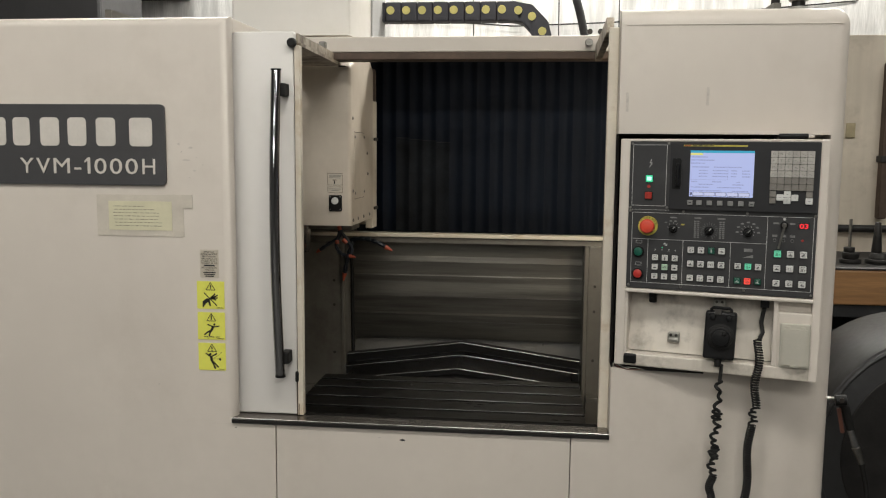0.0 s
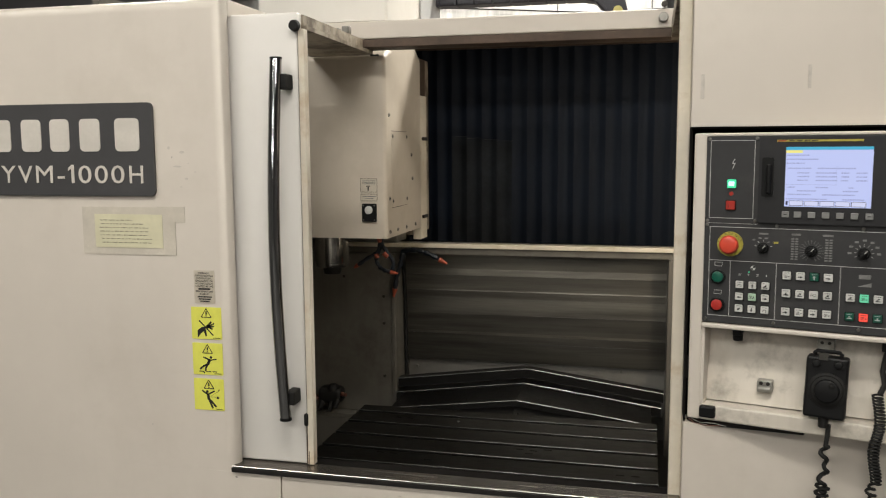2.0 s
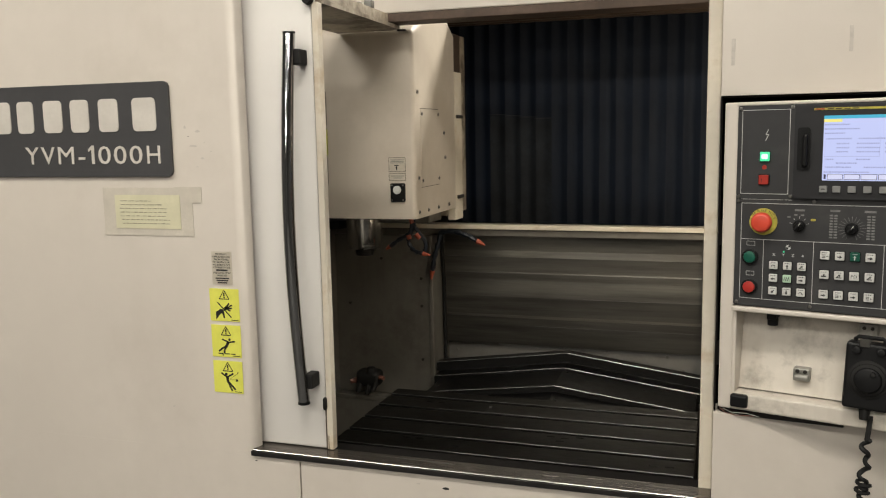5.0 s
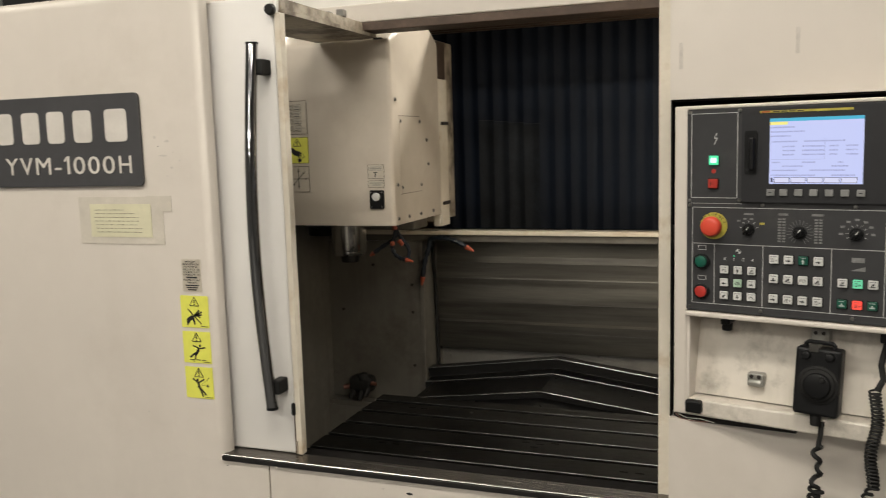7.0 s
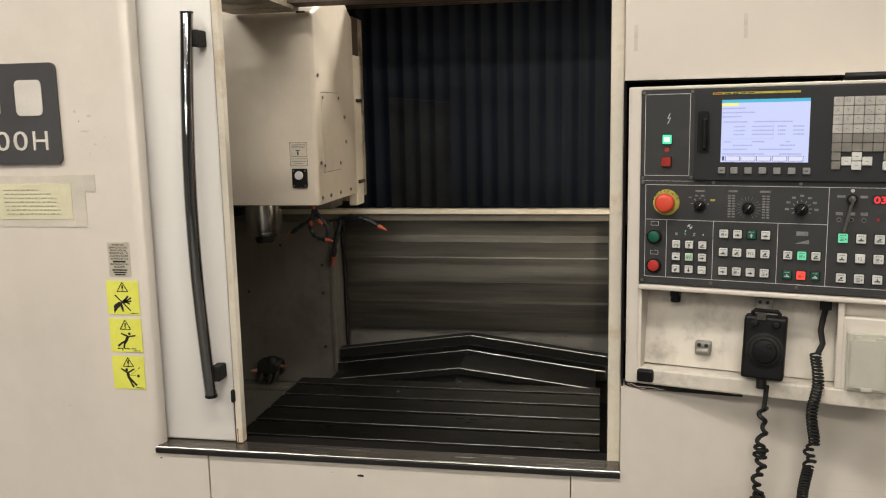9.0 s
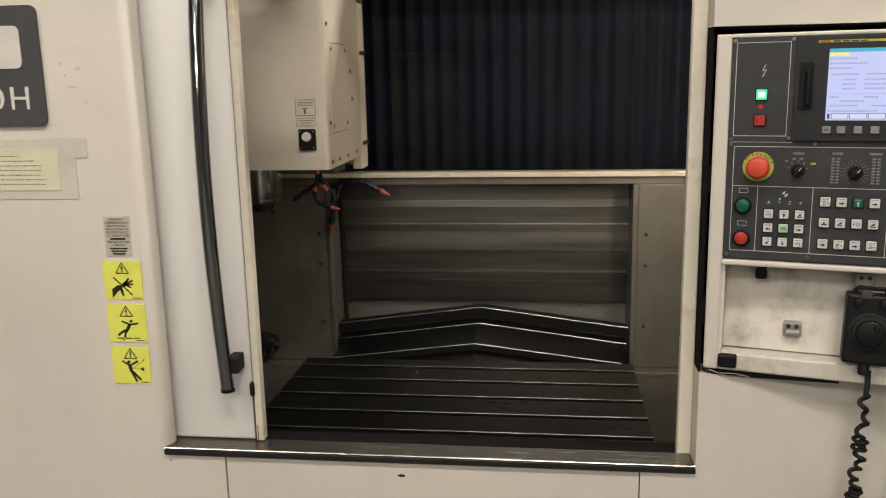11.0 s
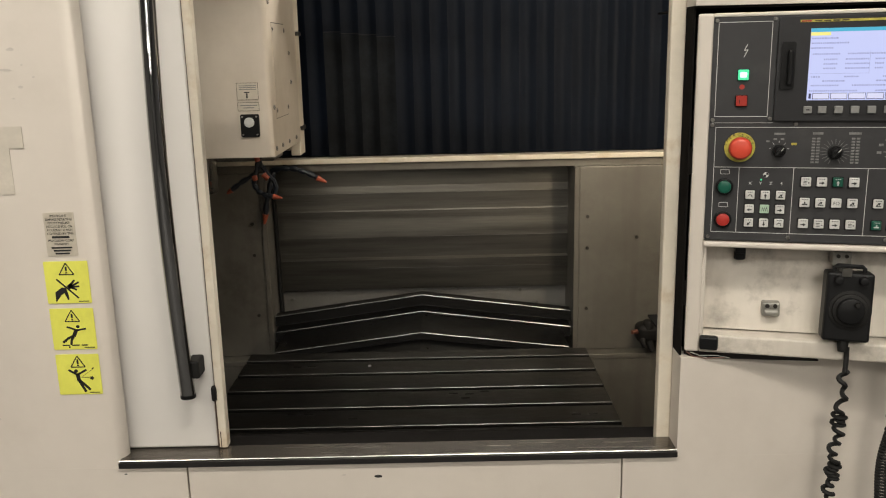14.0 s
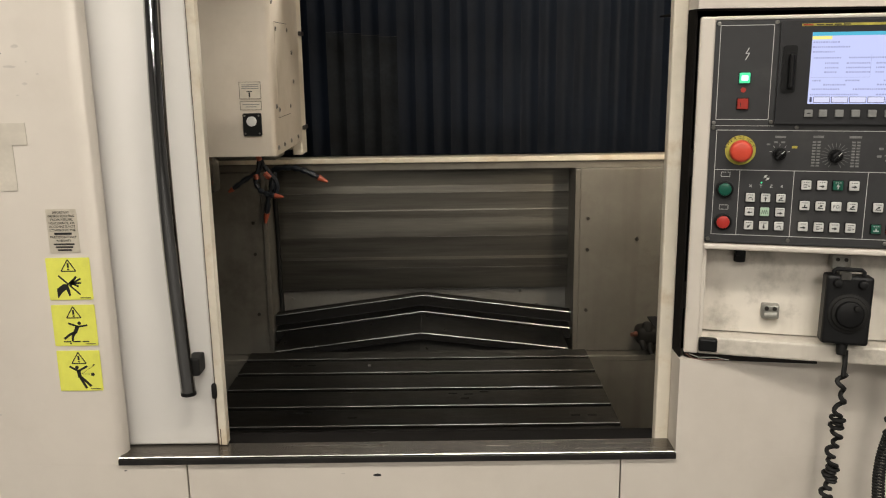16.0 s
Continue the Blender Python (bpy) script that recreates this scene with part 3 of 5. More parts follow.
for ch, dx, wd in (("Y", 0.0, 0.043), ("V", 0.051, 0.042), ("M", 0.104, 0.049), ("-", 0.167, 0.020), ("0", 0.228, 0.037), ("0", 0.275, 0.037), ("0", 0.322, 0.037), ("H", 0.373, 0.038)):
    part("model_letter", words(ch, -1.499 + dx, 2.3385, 1.524, 0.046, wd, 0.0009), "letter", plate, "raised cream letter")

one = rounded_plate(-1.2915, -1.2835, 1.524, 1.570, 2.3376, 2.3394, 0.001)
extrude_profile([(-1.2916, 2.3376, 1.569), (-1.2916, 2.3376, 1.561), (-1.3005, 2.3376, 1.555), (-1.3005, 2.3376, 1.561)], (0, 0.0018, 0), one)
part("model_letter", one, "letter", plate, "raised cream letter")

# paper note under tape
note = thing("taped_note", "faded yellow paper note held on by cloudy tape", "note", (-1.14, 2.345, 1.34))
part("tape", box(-1.272, -1.010, 2.3455, 2.3469, 1.344, 1.464), "tape", note, "cloudy wrinkled tape")
part("tape", box(-1.06, -0.983, 2.3452, 2.3467, 1.427, 1.466), "tape", note)
part("paper", box(-1.236, -1.045, 2.3442, 2.3456, 1.362, 1.446), "note", note)
random.seed(4)
for k in range(7):
    x = -1.222 + 0.006 * random.random()
    while x < -1.075 - 0.03 * random.random() - (0.05 if k == 0 else 0.0):
        w = random.uniform(0.004, 0.013)
        part("writing", box(x, x + w, 2.3437, 2.3443, 1.4300 - k * 0.0094, 1.4316 - k * 0.0094 + 0.0008 * random.random()), "faintprint", note)
        x += w + random.uniform(0.0018, 0.0035)

# warranty sticker
st = thing("warranty_sticker", "small white sticker with printed warranty text", "sticker", (-0.937, 2.345, 1.227))
part("sheet", rounded_plate(-0.965, -0.909, 1.227, 1.309, 2.3457, 2.3467, 0.002), "silver", st)
LINES = ["IMPORTANT", "DAMAGE RESULTING", "FROM MISUSE,", "NEGLIGENCE, OR", "ACCIDENT IS NOT", "COVERED BY THE", "", "PRECISION CORP", "WARRANTY"]
for k, s in enumerate(LINES):
    z = 1.3005 - k * 0.0066
    if s:
        part("text_line", words(s, -0.937, 2.3454, z, 0.0045, min(0.048, 0.0034 * len(s)), 0.0002, "CENTER"), "ink", st)
    else:
        part("text_bar", box(-0.953, -0.921, 2.3451, 2.3458, z, z + 0.004), "ink", st)
for k in range(3):
    part("text_bar", box(-0.956 + 0.003 * k, -0.918 - 0.003 * k, 2.3451, 2.3458, 1.2415 - k * 0.0055, 1.2445 - k * 0.0055), "ink", st)


def triangle_mark(parent, cx, y, z0, h):
    """A black warning triangle outline with an exclamation mark."""
    w = h * 0.62
    for a, b in (((cx - w, z0), (cx + w, z0)), ((cx - w, z0), (cx, z0 + h)), ((cx + w, z0), (cx, z0 + h))):
        own = bmesh.new()
        d = Vector((b[0] - a[0], 0, b[1] - a[1]))
        p = Vector((-d.z, 0, d.x)).normalized() * h * 0.045
        extrude_profile([Vector((a[0], y, a[1])) - p, Vector((b[0], y, b[1])) - p, Vector((b[0], y, b[1])) + p, Vector((a[0], y, a[1])) + p], (0, -0.0004, 0), own)
        part("triangle_side", own, "ink", parent)
    part("exclamation_bar", box(cx - h * 0.08, cx + h * 0.08, y - 0.0004, y, z0 + h * 0.30, z0 + h * 0.70), "ink", parent)
    part("exclamation_dot", box(cx - h * 0.08, cx + h * 0.08, y - 0.0004, y, z0 + h * 0.10, z0 + h * 0.22), "ink", parent)


def bar(parent, a, b, w, y, name="black_shape"):
    d = Vector((b[0] - a[0], 0, b[1] - a[1]))
    p = Vector((-d.z, 0, d.x)).normalized() * w / 2
    A, B = Vector((a[0], y, a[1])), Vector((b[0], y, b[1]))
    part(name, extrude_profile([A - p, B - p, B + p, A + p], (0, -0.0005, 0)), "ink", parent)


def blob(parent, cx, cz, r, y, n=12, star=0.0):
    out = [(cx + (r - (star if k % 2 else 0)) * math.cos(2 * math.pi * k / n), y, cz + (r - (star if k % 2 else 0)) * math.sin(2 * math.pi * k / n)) for k in range(n)]
    part("black_shape", extrude_profile(out, (0, -0.0005, 0)), "ink", parent)


# strokes of each picture: from, to, width; round heads and solid outlines apart
STROKES = [
    [((-0.020, 0.047), (0.018, 0.010), 0.0030), ((0.001, 0.030), (0.013, 0.045), 0.0042), ((0.003, 0.031), (0.021, 0.041), 0.0036), ((0.004, 0.031), (0.021, 0.033), 0.0034), ((0.005, 0.031), (0.016, 0.026), 0.0034), ((0.000, 0.030), (0.008, 0.037), 0.008)],
    [((-0.012, 0.045), (0.007, 0.038), 0.0036), ((0.007, 0.038), (0.024, 0.041), 0.0034), ((0.006, 0.040), (-0.001, 0.026), 0.0072), ((-0.001, 0.027), (-0.012, 0.022), 0.0050), ((-0.012, 0.022), (-0.022, 0.014), 0.0046), ((-0.001, 0.026), (-0.006, 0.018), 0.0046), ((-0.006, 0.018), (-0.007, 0.009), 0.0042), ((-0.024, 0.0085), (-0.010, 0.0085), 0.0022), ((-0.006, 0.0085), (0.008, 0.0085), 0.0022), ((0.012, 0.0085), (0.024, 0.0085), 0.0022)],
    [((-0.019, 0.050), (-0.003, 0.040), 0.0040), ((-0.003, 0.040), (0.015, 0.050), 0.0040), ((-0.003, 0.043), (-0.001, 0.027), 0.0072), ((-0.001, 0.028), (0.010, 0.005), 0.0048), ((0.001, 0.028), (0.019, 0.009), 0.0048), ((0.004, 0.035), (0.026, 0.050), 0.0006), ((0.004, 0.034), (0.019, 0.034), 0.0006), ((0.026, 0.051), (0.029, 0.054), 0.0022)],
]
PALM = [(-0.025, 0.001), (-0.025, 0.020), (-0.012, 0.029), (-0.004, 0.028), (-0.001, 0.016), (0.000, 0.006), (-0.003, 0.005), (-0.008, 0.018), (-0.014, 0.014)]
for k, zb in enumerate((1.136, 1.045, 0.954)):
    sign = thing("warning_sign", "square yellow warning sign with black symbols on the cover", "sign", (-0.935, 2.345, zb), group="yellow warning signs on the cover")
    part("sheet", rounded_plate(-0.976, -0.894, zb, zb + 0.081, 2.3455, 2.3467, 0.002), "yellow", sign)
    triangle_mark(sign, -0.935, 2.3455, zb + 0.0555, 0.022)
    for a, b, w in STROKES[k]:
        bar(sign, (-0.935 + a[0], zb + a[1]), (-0.935 + b[0], zb + b[1]), w, 2.3455)
    if k == 0:
        part("black_shape", extrude_profile([(-0.935 + a, 2.3455, zb + b + 0.002) for a, b in PALM], (0, -0.0005, 0)), "ink", sign)
    if k == 1:
        blob(sign, -0.926, zb + 0.045, 0.0034, 2.3455), blob(sign, -0.946, zb + 0.005, 0.0018, 2.3455, 6)
    if k == 2:
        blob(sign, -0.940, zb + 0.0475, 0.0036, 2.3455), blob(sign, -0.911, zb + 0.033, 0.0042, 2.3455, 10, 0.0012)
    part("small_print", box(-0.918, -0.899, 2.3450, 2.3457, zb + 0.003, zb + 0.0045), "ink", sign)

# ---------------------------------------------------------------- spindle head: built about a working place, then carried to where it stands
HX0, HX1, HZ = -0.166, 0.249, 1.101
head = thing("spindle_head", "cream painted milling head with a bright steel spindle nose", "machine head", (0.04, 3.4, HZ))
HEAD_AT = Vector((-0.911, 0.0, 0.234))
HB = HZ - 0.009
hood = extrude_profile([(HX0, 2.99, HB), (HX0, 3.41, HB), (HX0, 3.41, 1.68), (HX0, 3.33, 1.725), (HX0, 3.16, 1.725), (HX0, 2.99, 1.655)], (HX1 - HX0, 0, 0))
bmesh.ops.bevel(hood, geom=[e for e in hood.edges if (e.verts[0].co.z + e.verts[1].co.z) / 2 > HB + 0.01], offset=0.014, segments=4, profile=0.5, affect="EDGES")
cover = part("cover", hood, "head_paint", head, "cream box cover with a sloping top", smooth=True)
part("access_panel", box(HX1, HX1 + 0.0012, 3.045, 3.215, HZ + 0.085, HZ + 0.325, 0.0005, 1), "head_paint", cover)
for dz in (0.084, 0.3255):
    part("panel_seam", box(HX1, HX1 + 0.0016, 3.045, 3.215, HZ + dz, HZ + dz + 0.0014), "grimebolt", cover)


def hood_screw(y, z):
    for x, s in ((HX1, 1), (HX0, -1)):
        ringed = part("screw", cyl((x, y, z), (x + s * 0.0030, y, z), 0.0062, n=12), "bolt", cover)
        part("socket", cyl((x + s * 0.0028, y, z), (x + s * 0.0036, y, z), 0.0036, n=8), "grimebolt", ringed)


for dy, dz in ((0.065, 0.31), (0.225, 0.31), (0.065, 0.105), (0.225, 0.105), (0.03, 0.01), (0.115, 0.01), (0.215, 0.01), (0.33, 0.01), (0.03, 0.115), (0.03, 0.375), (0.295, 0.17), (0.285, 0.25)):
    hood_screw(2.99 + dy, HZ + dz)
part("carriage", box(HX0 + 0.02, HX1 - 0.035, 3.411, 3.65, HZ - 0.04, 1.70, 0.004), "grimy_edge", head, "grimy cream carriage behind the cover")
part("carriage_strip", box(HX1 - 0.0340, HX1 - 0.004, 3.412, 3.50, HZ - 0.055, 1.56, 0.003), "edge_paint", head)
part("grimy_strip", box(HX1 - 0.0340, HX1 - 0.008, 3.412, 3.50, 1.561, 1.69, 0.003), "rust", head, "oil-blackened upper strip")
for dz in (0.02, 0.30):
    part("clamp", box(HX1 - 0.0045, HX1 + 0.004, 3.43, 3.49, HZ + dz, HZ + dz + 0.012, 0.002), "grimebolt", head)
part("casting", box(HX0 + 0.12, HX1 - 0.06, 3.285, 3.42, HZ - 0.055, HZ + 0.002, 0.006), "inner", head, "dark casting under the cover")
sx, sy = -0.022, 3.215
nose = part("spindle", cyl((sx, sy, HZ + 0.02), (sx, sy, HZ - 0.118), 0.060, n=40, bev=0.004), "spindle", head, "polished steel spindle nose", smooth=True)
part("collar", cyl((sx, sy, HZ + 0.02), (sx, sy, HZ - 0.022), 0.0625, n=40, bev=0.003), "spindle", nose, smooth=True)
part("lower_ring", cyl((sx, sy, HZ - 0.112), (sx, sy, HZ - 0.133), 0.0585, 0.055, n=40, bev=0.003), "spindle", nose, smooth=True)
part("tool_seat", cyl((sx, sy, HZ - 0.132), (sx, sy, HZ - 0.158), 0.034, 0.030, n=28, bev=0.003), "iron", nose, "dark tool seat", smooth=True)
# jointed coolant hoses with orange tips


def jointed_hose(parent, pts, r, tip=0.02):
    n = len(pts)
    own = bmesh.new()
    dense = []
    for a, b in zip(pts, pts[1:]):
        for k in range(4):
            dense.append(Vector(a).lerp(Vector(b), k / 4))
    dense.append(Vector(pts[-1]))
    own = tube(dense, r, 8, None, [r * (1.25 if i % 3 else 0.8) for i in range(len(dense))])
    h = part("coolant_hose", own, "hose", parent, "jointed dark blue plastic hose", smooth=True)
    d = (Vector(pts[-1]) - Vector(pts[-2])).normalized()
    part("nozzle_tip", cyl(pts[-1], Vector(pts[-1]) + d * tip, r * 1.3, r * 0.45, n=10), "orange", h, "orange nozzle tip")


nz = HZ
jointed_hose(head, [(0.159, 3.2, nz - 0.010), (0.166, 3.2, nz - 0.055), (0.146, 3.2, nz - 0.085), (0.142, 3.2, nz - 0.108), (0.154, 3.2, nz - 0.130), (0.176, 3.195, nz - 0.141), (0.198, 3.19, nz - 0.144)], 0.0062, 0.026)
jointed_hose(head, [(0.163, 3.2, nz - 0.030), (0.150, 3.195, nz - 0.078), (0.112, 3.19, nz - 0.100), (0.082, 3.185, nz - 0.122)], 0.0062, 0.016)
part("return_hose", tube([(0.170, 3.2, nz - 0.060), (0.186, 3.2, nz - 0.085), (0.200, 3.2, nz - 0.100), (0.205, 3.2, nz - 0.120), (0.198, 3.2, nz - 0.138)], 0.007, 8), "hose", head, "jointed dark blue plastic hose", smooth=True)
for ja, jb in (((0.146, 3.193, nz - 0.083), (0.150, 3.193, nz - 0.097)), ((0.172, 3.193, nz - 0.080), (0.186, 3.193, nz - 0.094)), ((0.156, 3.193, nz - 0.028), (0.160, 3.193, nz - 0.044))):
    part("hose_joint", cyl(ja, jb, 0.0085, 0.0075, n=10), "orange", head, "orange hose joint")
part("manifold", box(0.143, 0.178, 3.18, 3.22, nz - 0.022, nz - 0.002, 0.003), "rubber", head, "black hose manifold")

# plates on the head
FY = 2.99
chart = thing("instruction_plate", "pale metal plate with four printed rows on the milling head", "label", (-0.078, FY, 1.379))
part("sheet", rounded_plate(-0.119, -0.038, 1.379, 1.485, FY - 0.0012, FY - 0.0002, 0.004), "silver", chart)


def frame_lines(parent, x0, x1, z0, z1, y, w=0.0009):
    for a, b in (((x0, z0), (x1, z0)), ((x0, z1), (x1, z1)), ((x0, z0), (x0, z1)), ((x1, z0), (x1, z1))):
        bar(parent, a, b, w, y, "printed_line")


frame_lines(chart, -0.1175, -0.0395, 1.3805, 1.4835, FY - 0.0012, 0.0014)
for k in range(4):
    z0 = 1.389 + k * 0.0215
    frame_lines(chart, -0.110, -0.0905, z0 + 0.002, z0 + 0.0165, FY - 0.0012)
    frame_lines(chart, -0.0875, -0.060, z0, z0 + 0.0185, FY - 0.0012)
    for j in range(3):
        part("text_bar", box(-0.107, -0.0935, FY - 0.0016, FY - 0.0011, z0 + 0.0045 + j * 0.004, z0 + 0.0065 + j * 0.004), "greyprint" if j else "ink", chart)
        part("text_bar", box(-0.0835 + 0.002 * (j % 2), -0.064, FY - 0.0016, FY - 0.0011, z0 + 0.003 + j * 0.005, z0 + 0.0052 + j * 0.005), "greyprint" if j else "ink", chart)
part("text_bar", box(-0.056, -0.045, FY - 0.0016, FY - 0.0011, 1.398, 1.400), "greyprint", chart)
hand_sign = thing("warning_sign", "square yellow warning sign with black symbols on the milling head", "sign", (-0.078, FY, 1.288))
part("sheet", rounded_plate(-0.119, -0.038, 1.2885, 1.371, FY - 0.0012, FY - 0.0002, 0.004), "yellow", hand_sign)
frame_lines(hand_sign, -0.1178, -0.0392, 1.2897, 1.3698, FY - 0.0012, 0.0012)
triangle_mark(hand_sign, -0.078, FY - 0.0012, 1.343, 0.023)
HAND = [(-0.101, 1.338), (-0.093, 1.338), (-0.084, 1.330), (-0.070, 1.326), (-0.062, 1.320), (-0.064, 1.317), (-0.071, 1.319), (-0.063, 1.313), (-0.066, 1.310), (-0.074, 1.315), (-0.070, 1.307), (-0.074, 1.306), (-0.080, 1.313), (-0.086, 1.312), (-0.092, 1.317), (-0.101, 1.324)]
part("black_shape", extrude_profile([(x, FY - 0.0012, z) for x, z in HAND], (0, -0.0005, 0)), "ink", hand_sign)
for hx, hz in ((-0.058, 1.316), (-0.055, 1.310), (-0.060, 1.307)):
    blob(hand_sign, hx, hz, 0.002, FY - 0.0012, 6)
blob(hand_sign, -0.071, 1.299, 0.008, FY - 0.0012, 14, 0.003)
axes = thing("axis_plate", "pale metal plate with a printed axis diagram on the milling head", "label", (-0.078, FY, 1.197))
part("sheet", rounded_plate(-0.1195, -0.0385, 1.197, 1.280, FY - 0.0012, FY - 0.0002, 0.004), "silver", axes)
frame_lines(axes, -0.118, -0.040, 1.1985, 1.2785, FY - 0.0012, 0.0014)
AX, AZ = -0.078, 1.240
for dx, dz in ((0.026, 0.0), (0.0, 0.024), (0.018, 0.018)):
    bar(axes, (AX - dx, AZ - dz), (AX + dx, AZ + dz), 0.0019, FY - 0.0012, "printed_line")
    for s in (-1, 1):
        blob(axes, AX + s * dx, AZ + s * dz, 0.0042, FY - 0.0012, 3)
for s, dx, dz in (("+Z", -0.004, 0.028), ("-Z", -0.003, -0.033), ("-X", -0.036, -0.002), ("+X", 0.028, -0.002), ("+Y", -0.028, -0.026), ("-Y", 0.019, 0.02)):
    part("axis_letter", words(s, AX + dx, FY - 0.0014, AZ + dz, 0.005, None, 0.0002), "ink", axes)
tag1 = thing("small_plate", "small pale plate with fine print on the milling head", "label", (0.191, FY, 1.237), group="small plates on the head")
part("sheet", rounded_plate(0.163, 0.219, 1.237, 1.281, FY - 0.0012, FY - 0.0002, 0.003), "silver", tag1)
frame_lines(tag1, 0.1642, 0.2178, 1.2382, 1.2798, FY - 0.0012)
for k in range(3):
    part("text_bar", box(0.170, 0.213, FY - 0.0017, FY - 0.0011, 1.272 - k * 0.0045, 1.2737 - k * 0.0045), "greyprint", tag1)
part("text_bar", box(0.182, 0.196, FY - 0.0017, FY - 0.0011, 1.255, 1.2575), "ink", tag1)
part("text_bar", box(0.187, 0.191, FY - 0.0017, FY - 0.0011, 1.242, 1.254), "ink", tag1)
tag2 = thing("small_plate", "small pale plate with fine print on the milling head", "label", (0.191, FY, 1.209), group="small plates on the head")
part("sheet", rounded_plate(0.163, 0.219, 1.2095, 1.2325, FY - 0.0012, FY - 0.0002, 0.003), "silver", tag2)
frame_lines(tag2, 0.1642, 0.2178, 1.2107, 1.2313, FY - 0.0012)
for k in range(2):
    part("text_bar", box(0.170 + 0.008 * k, 0.213 - 0.008 * k, FY - 0.0017, FY - 0.0011, 1.223 - k * 0.006, 1.2252 - k * 0.006), "greyprint", tag2)
relbtn = thing("release_button", "white push button on a black square plate", "button", (0.192, FY, 1.145))
part("base", rounded_plate(0.169, 0.216, 1.145, 1.202, FY - 0.006, FY - 0.0001, 0.004), "black", relbtn)
part("cap", cyl((0.192, FY - 0.006, 1.182), (0.192, FY - 0.013, 1.182), 0.0125, n=20, bev=0.001), "key", relbtn, "white button cap", smooth=True)
for dx in (-0.018, 0.018):
    for dz in (0.006, 0.051):
        part("screw", cyl((0.192 + dx, FY - 0.006, 1.145 + dz), (0.192 + dx, FY - 0.0075, 1.145 + dz), 0.0025, n=8), "bolt", relbtn)

for ob in (head, chart, hand_sign, axes, tag1, tag2, relbtn):
    ob.location = ob.location + HEAD_AT

# ---------------------------------------------------------------- work table and its way covers
TX0, TX1, TZ = -0.803, 0.17, 0.735
table = thing("work_table", "oiled black cast-iron machine table with slots", "work table", (-0.315, 2.83, 0.55))
SLOTS = [2.640, 2.752, 2.865, 2.979, 3.087]
edges = [2.585] + [s for s in SLOTS] + [3.155]
for i in range(6):
    a = edges[i] + (0.009 if i else 0)
    b = edges[i + 1] - (0.009 if i < 5 else 0)
    land = part("table_strip", box(TX0, TX1, a, b, TZ - 0.03, TZ, 0.0015, 1), "table", table)
    part("worn_edge", extrude_profile([(TX0, a - 0.0004, TZ - 0.0007), (TX0, a + 0.0005, TZ + 0.0004), (TX0, a + 0.0005, TZ - 0.0007)], (TX1 - TX0, 0, 0)), "slot_edge", land, "bright worn slot edge")
part("table_body", box(TX0, TX1, 2.587, 3.155, 0.60, TZ - 0.028), "groove", table)
part("front_lip", extrude_profile([(TX0, 2.5795, TZ - 0.0165), (TX0, 2.5825, TZ - 0.0140), (TX0, 2.5825, TZ - 0.0170)], (TX1 - TX0, 0, 0)), "lip", table, "bright front edge")
random.seed(7)
for mx, my in ((-0.23, 2.83), (-0.19, 2.825), (-0.15, 2.84), (-0.20, 2.80), (0.06, 2.69), (0.10, 2.69), (-0.62, 2.72), (-0.58, 2.72), (-0.66, 3.04), (-0.62, 3.04), (-0.47, 2.69)):
    part("oil_mark", box(mx, mx + 0.022, my, my + 0.006, TZ + 0.0002, TZ + 0.0008), "groove", table)
part("chip", box(-0.452, -0.444, 3.035, 3.043, TZ, TZ + 0.004, 0.001, 1), "lip", table, "bright metal chip")
GX = -0.315


def gable(y0, y1, peak, drop, half, thick, mat, parent, name, label=""):
    """A roof-shaped sheet along y with its ridge in the middle."""
    prof = [(GX - half, y0, peak - drop), (GX, y0, peak), (GX + half, y0, peak - drop), (GX + half, y0, peak - drop - thick), (GX, y0, peak - thick), (GX - half, y0, peak - drop - thick)]
    return part(name, extrude_profile(prof, (0, y1 - y0, 0)), mat, parent, label)


def gable_lip(ya, peak, drop, half, parent):
    """The bright chamfered front edge of a roof-shaped sheet."""
    own, rings = bmesh.new(), []
    for x, z in ((GX - half, peak - drop), (GX, peak), (GX + half, peak - drop)):
        rings.append([own.verts.new(p) for p in ((x, ya - 0.0008, z - 0.0017), (x, ya + 0.0006, z + 0.0006), (x, ya + 0.0006, z - 0.0017))])
    for a, b in zip(rings, rings[1:]):
        for k in range(3):
            own.faces.new((a[k], a[(k + 1) % 3], b[(k + 1) % 3], b[k]))
    own.faces.new(rings[0]), own.faces.new(rings[-1][::-1])
    return part("worn_edge", own, "lip", parent, "bright worn front edge")


apron = part("apron", extrude_profile([(TX0, 2.58, TZ - 0.012), (TX1, 2.58, TZ - 0.012), (TX1, 2.58, 0.635), (GX, 2.58, 0.70), (TX0, 2.58, 0.635)], (0, 0.006, 0)), "apron", table, "grey steel apron with bolts")
for bx, bz in ((-0.793, 0.714), (-0.793, 0.690), (-0.66, 0.687), (-0.585, 0.705), (-0.43, 0.706), (-0.205, 0.706), (-0.05, 0.706), (0.03, 0.690), (0.16, 0.712), (0.16, 0.69)):
    part("bolt", cyl((bx, 2.58, bz), (bx, 2.573, bz), 0.0068, n=10, bev=0.001), "bolt", apron)
fcov = thing("way_cover", "telescoping dark steel way cover in front of the table", "way cover", (GX, 2.7, 0.2))
for k, (ya, yb, pk) in enumerate(((2.545, 2.579, 0.714), (2.515, 2.56, 0.692), (2.485, 2.53, 0.670), (2.455, 2.50, 0.648))):
    seg = gable(ya, yb, pk, 0.074, 0.478 + 0.006 * k, 0.006, "cover", fcov, "segment")
    gable_lip(ya, pk, 0.074, 0.478 + 0.006 * k, seg)
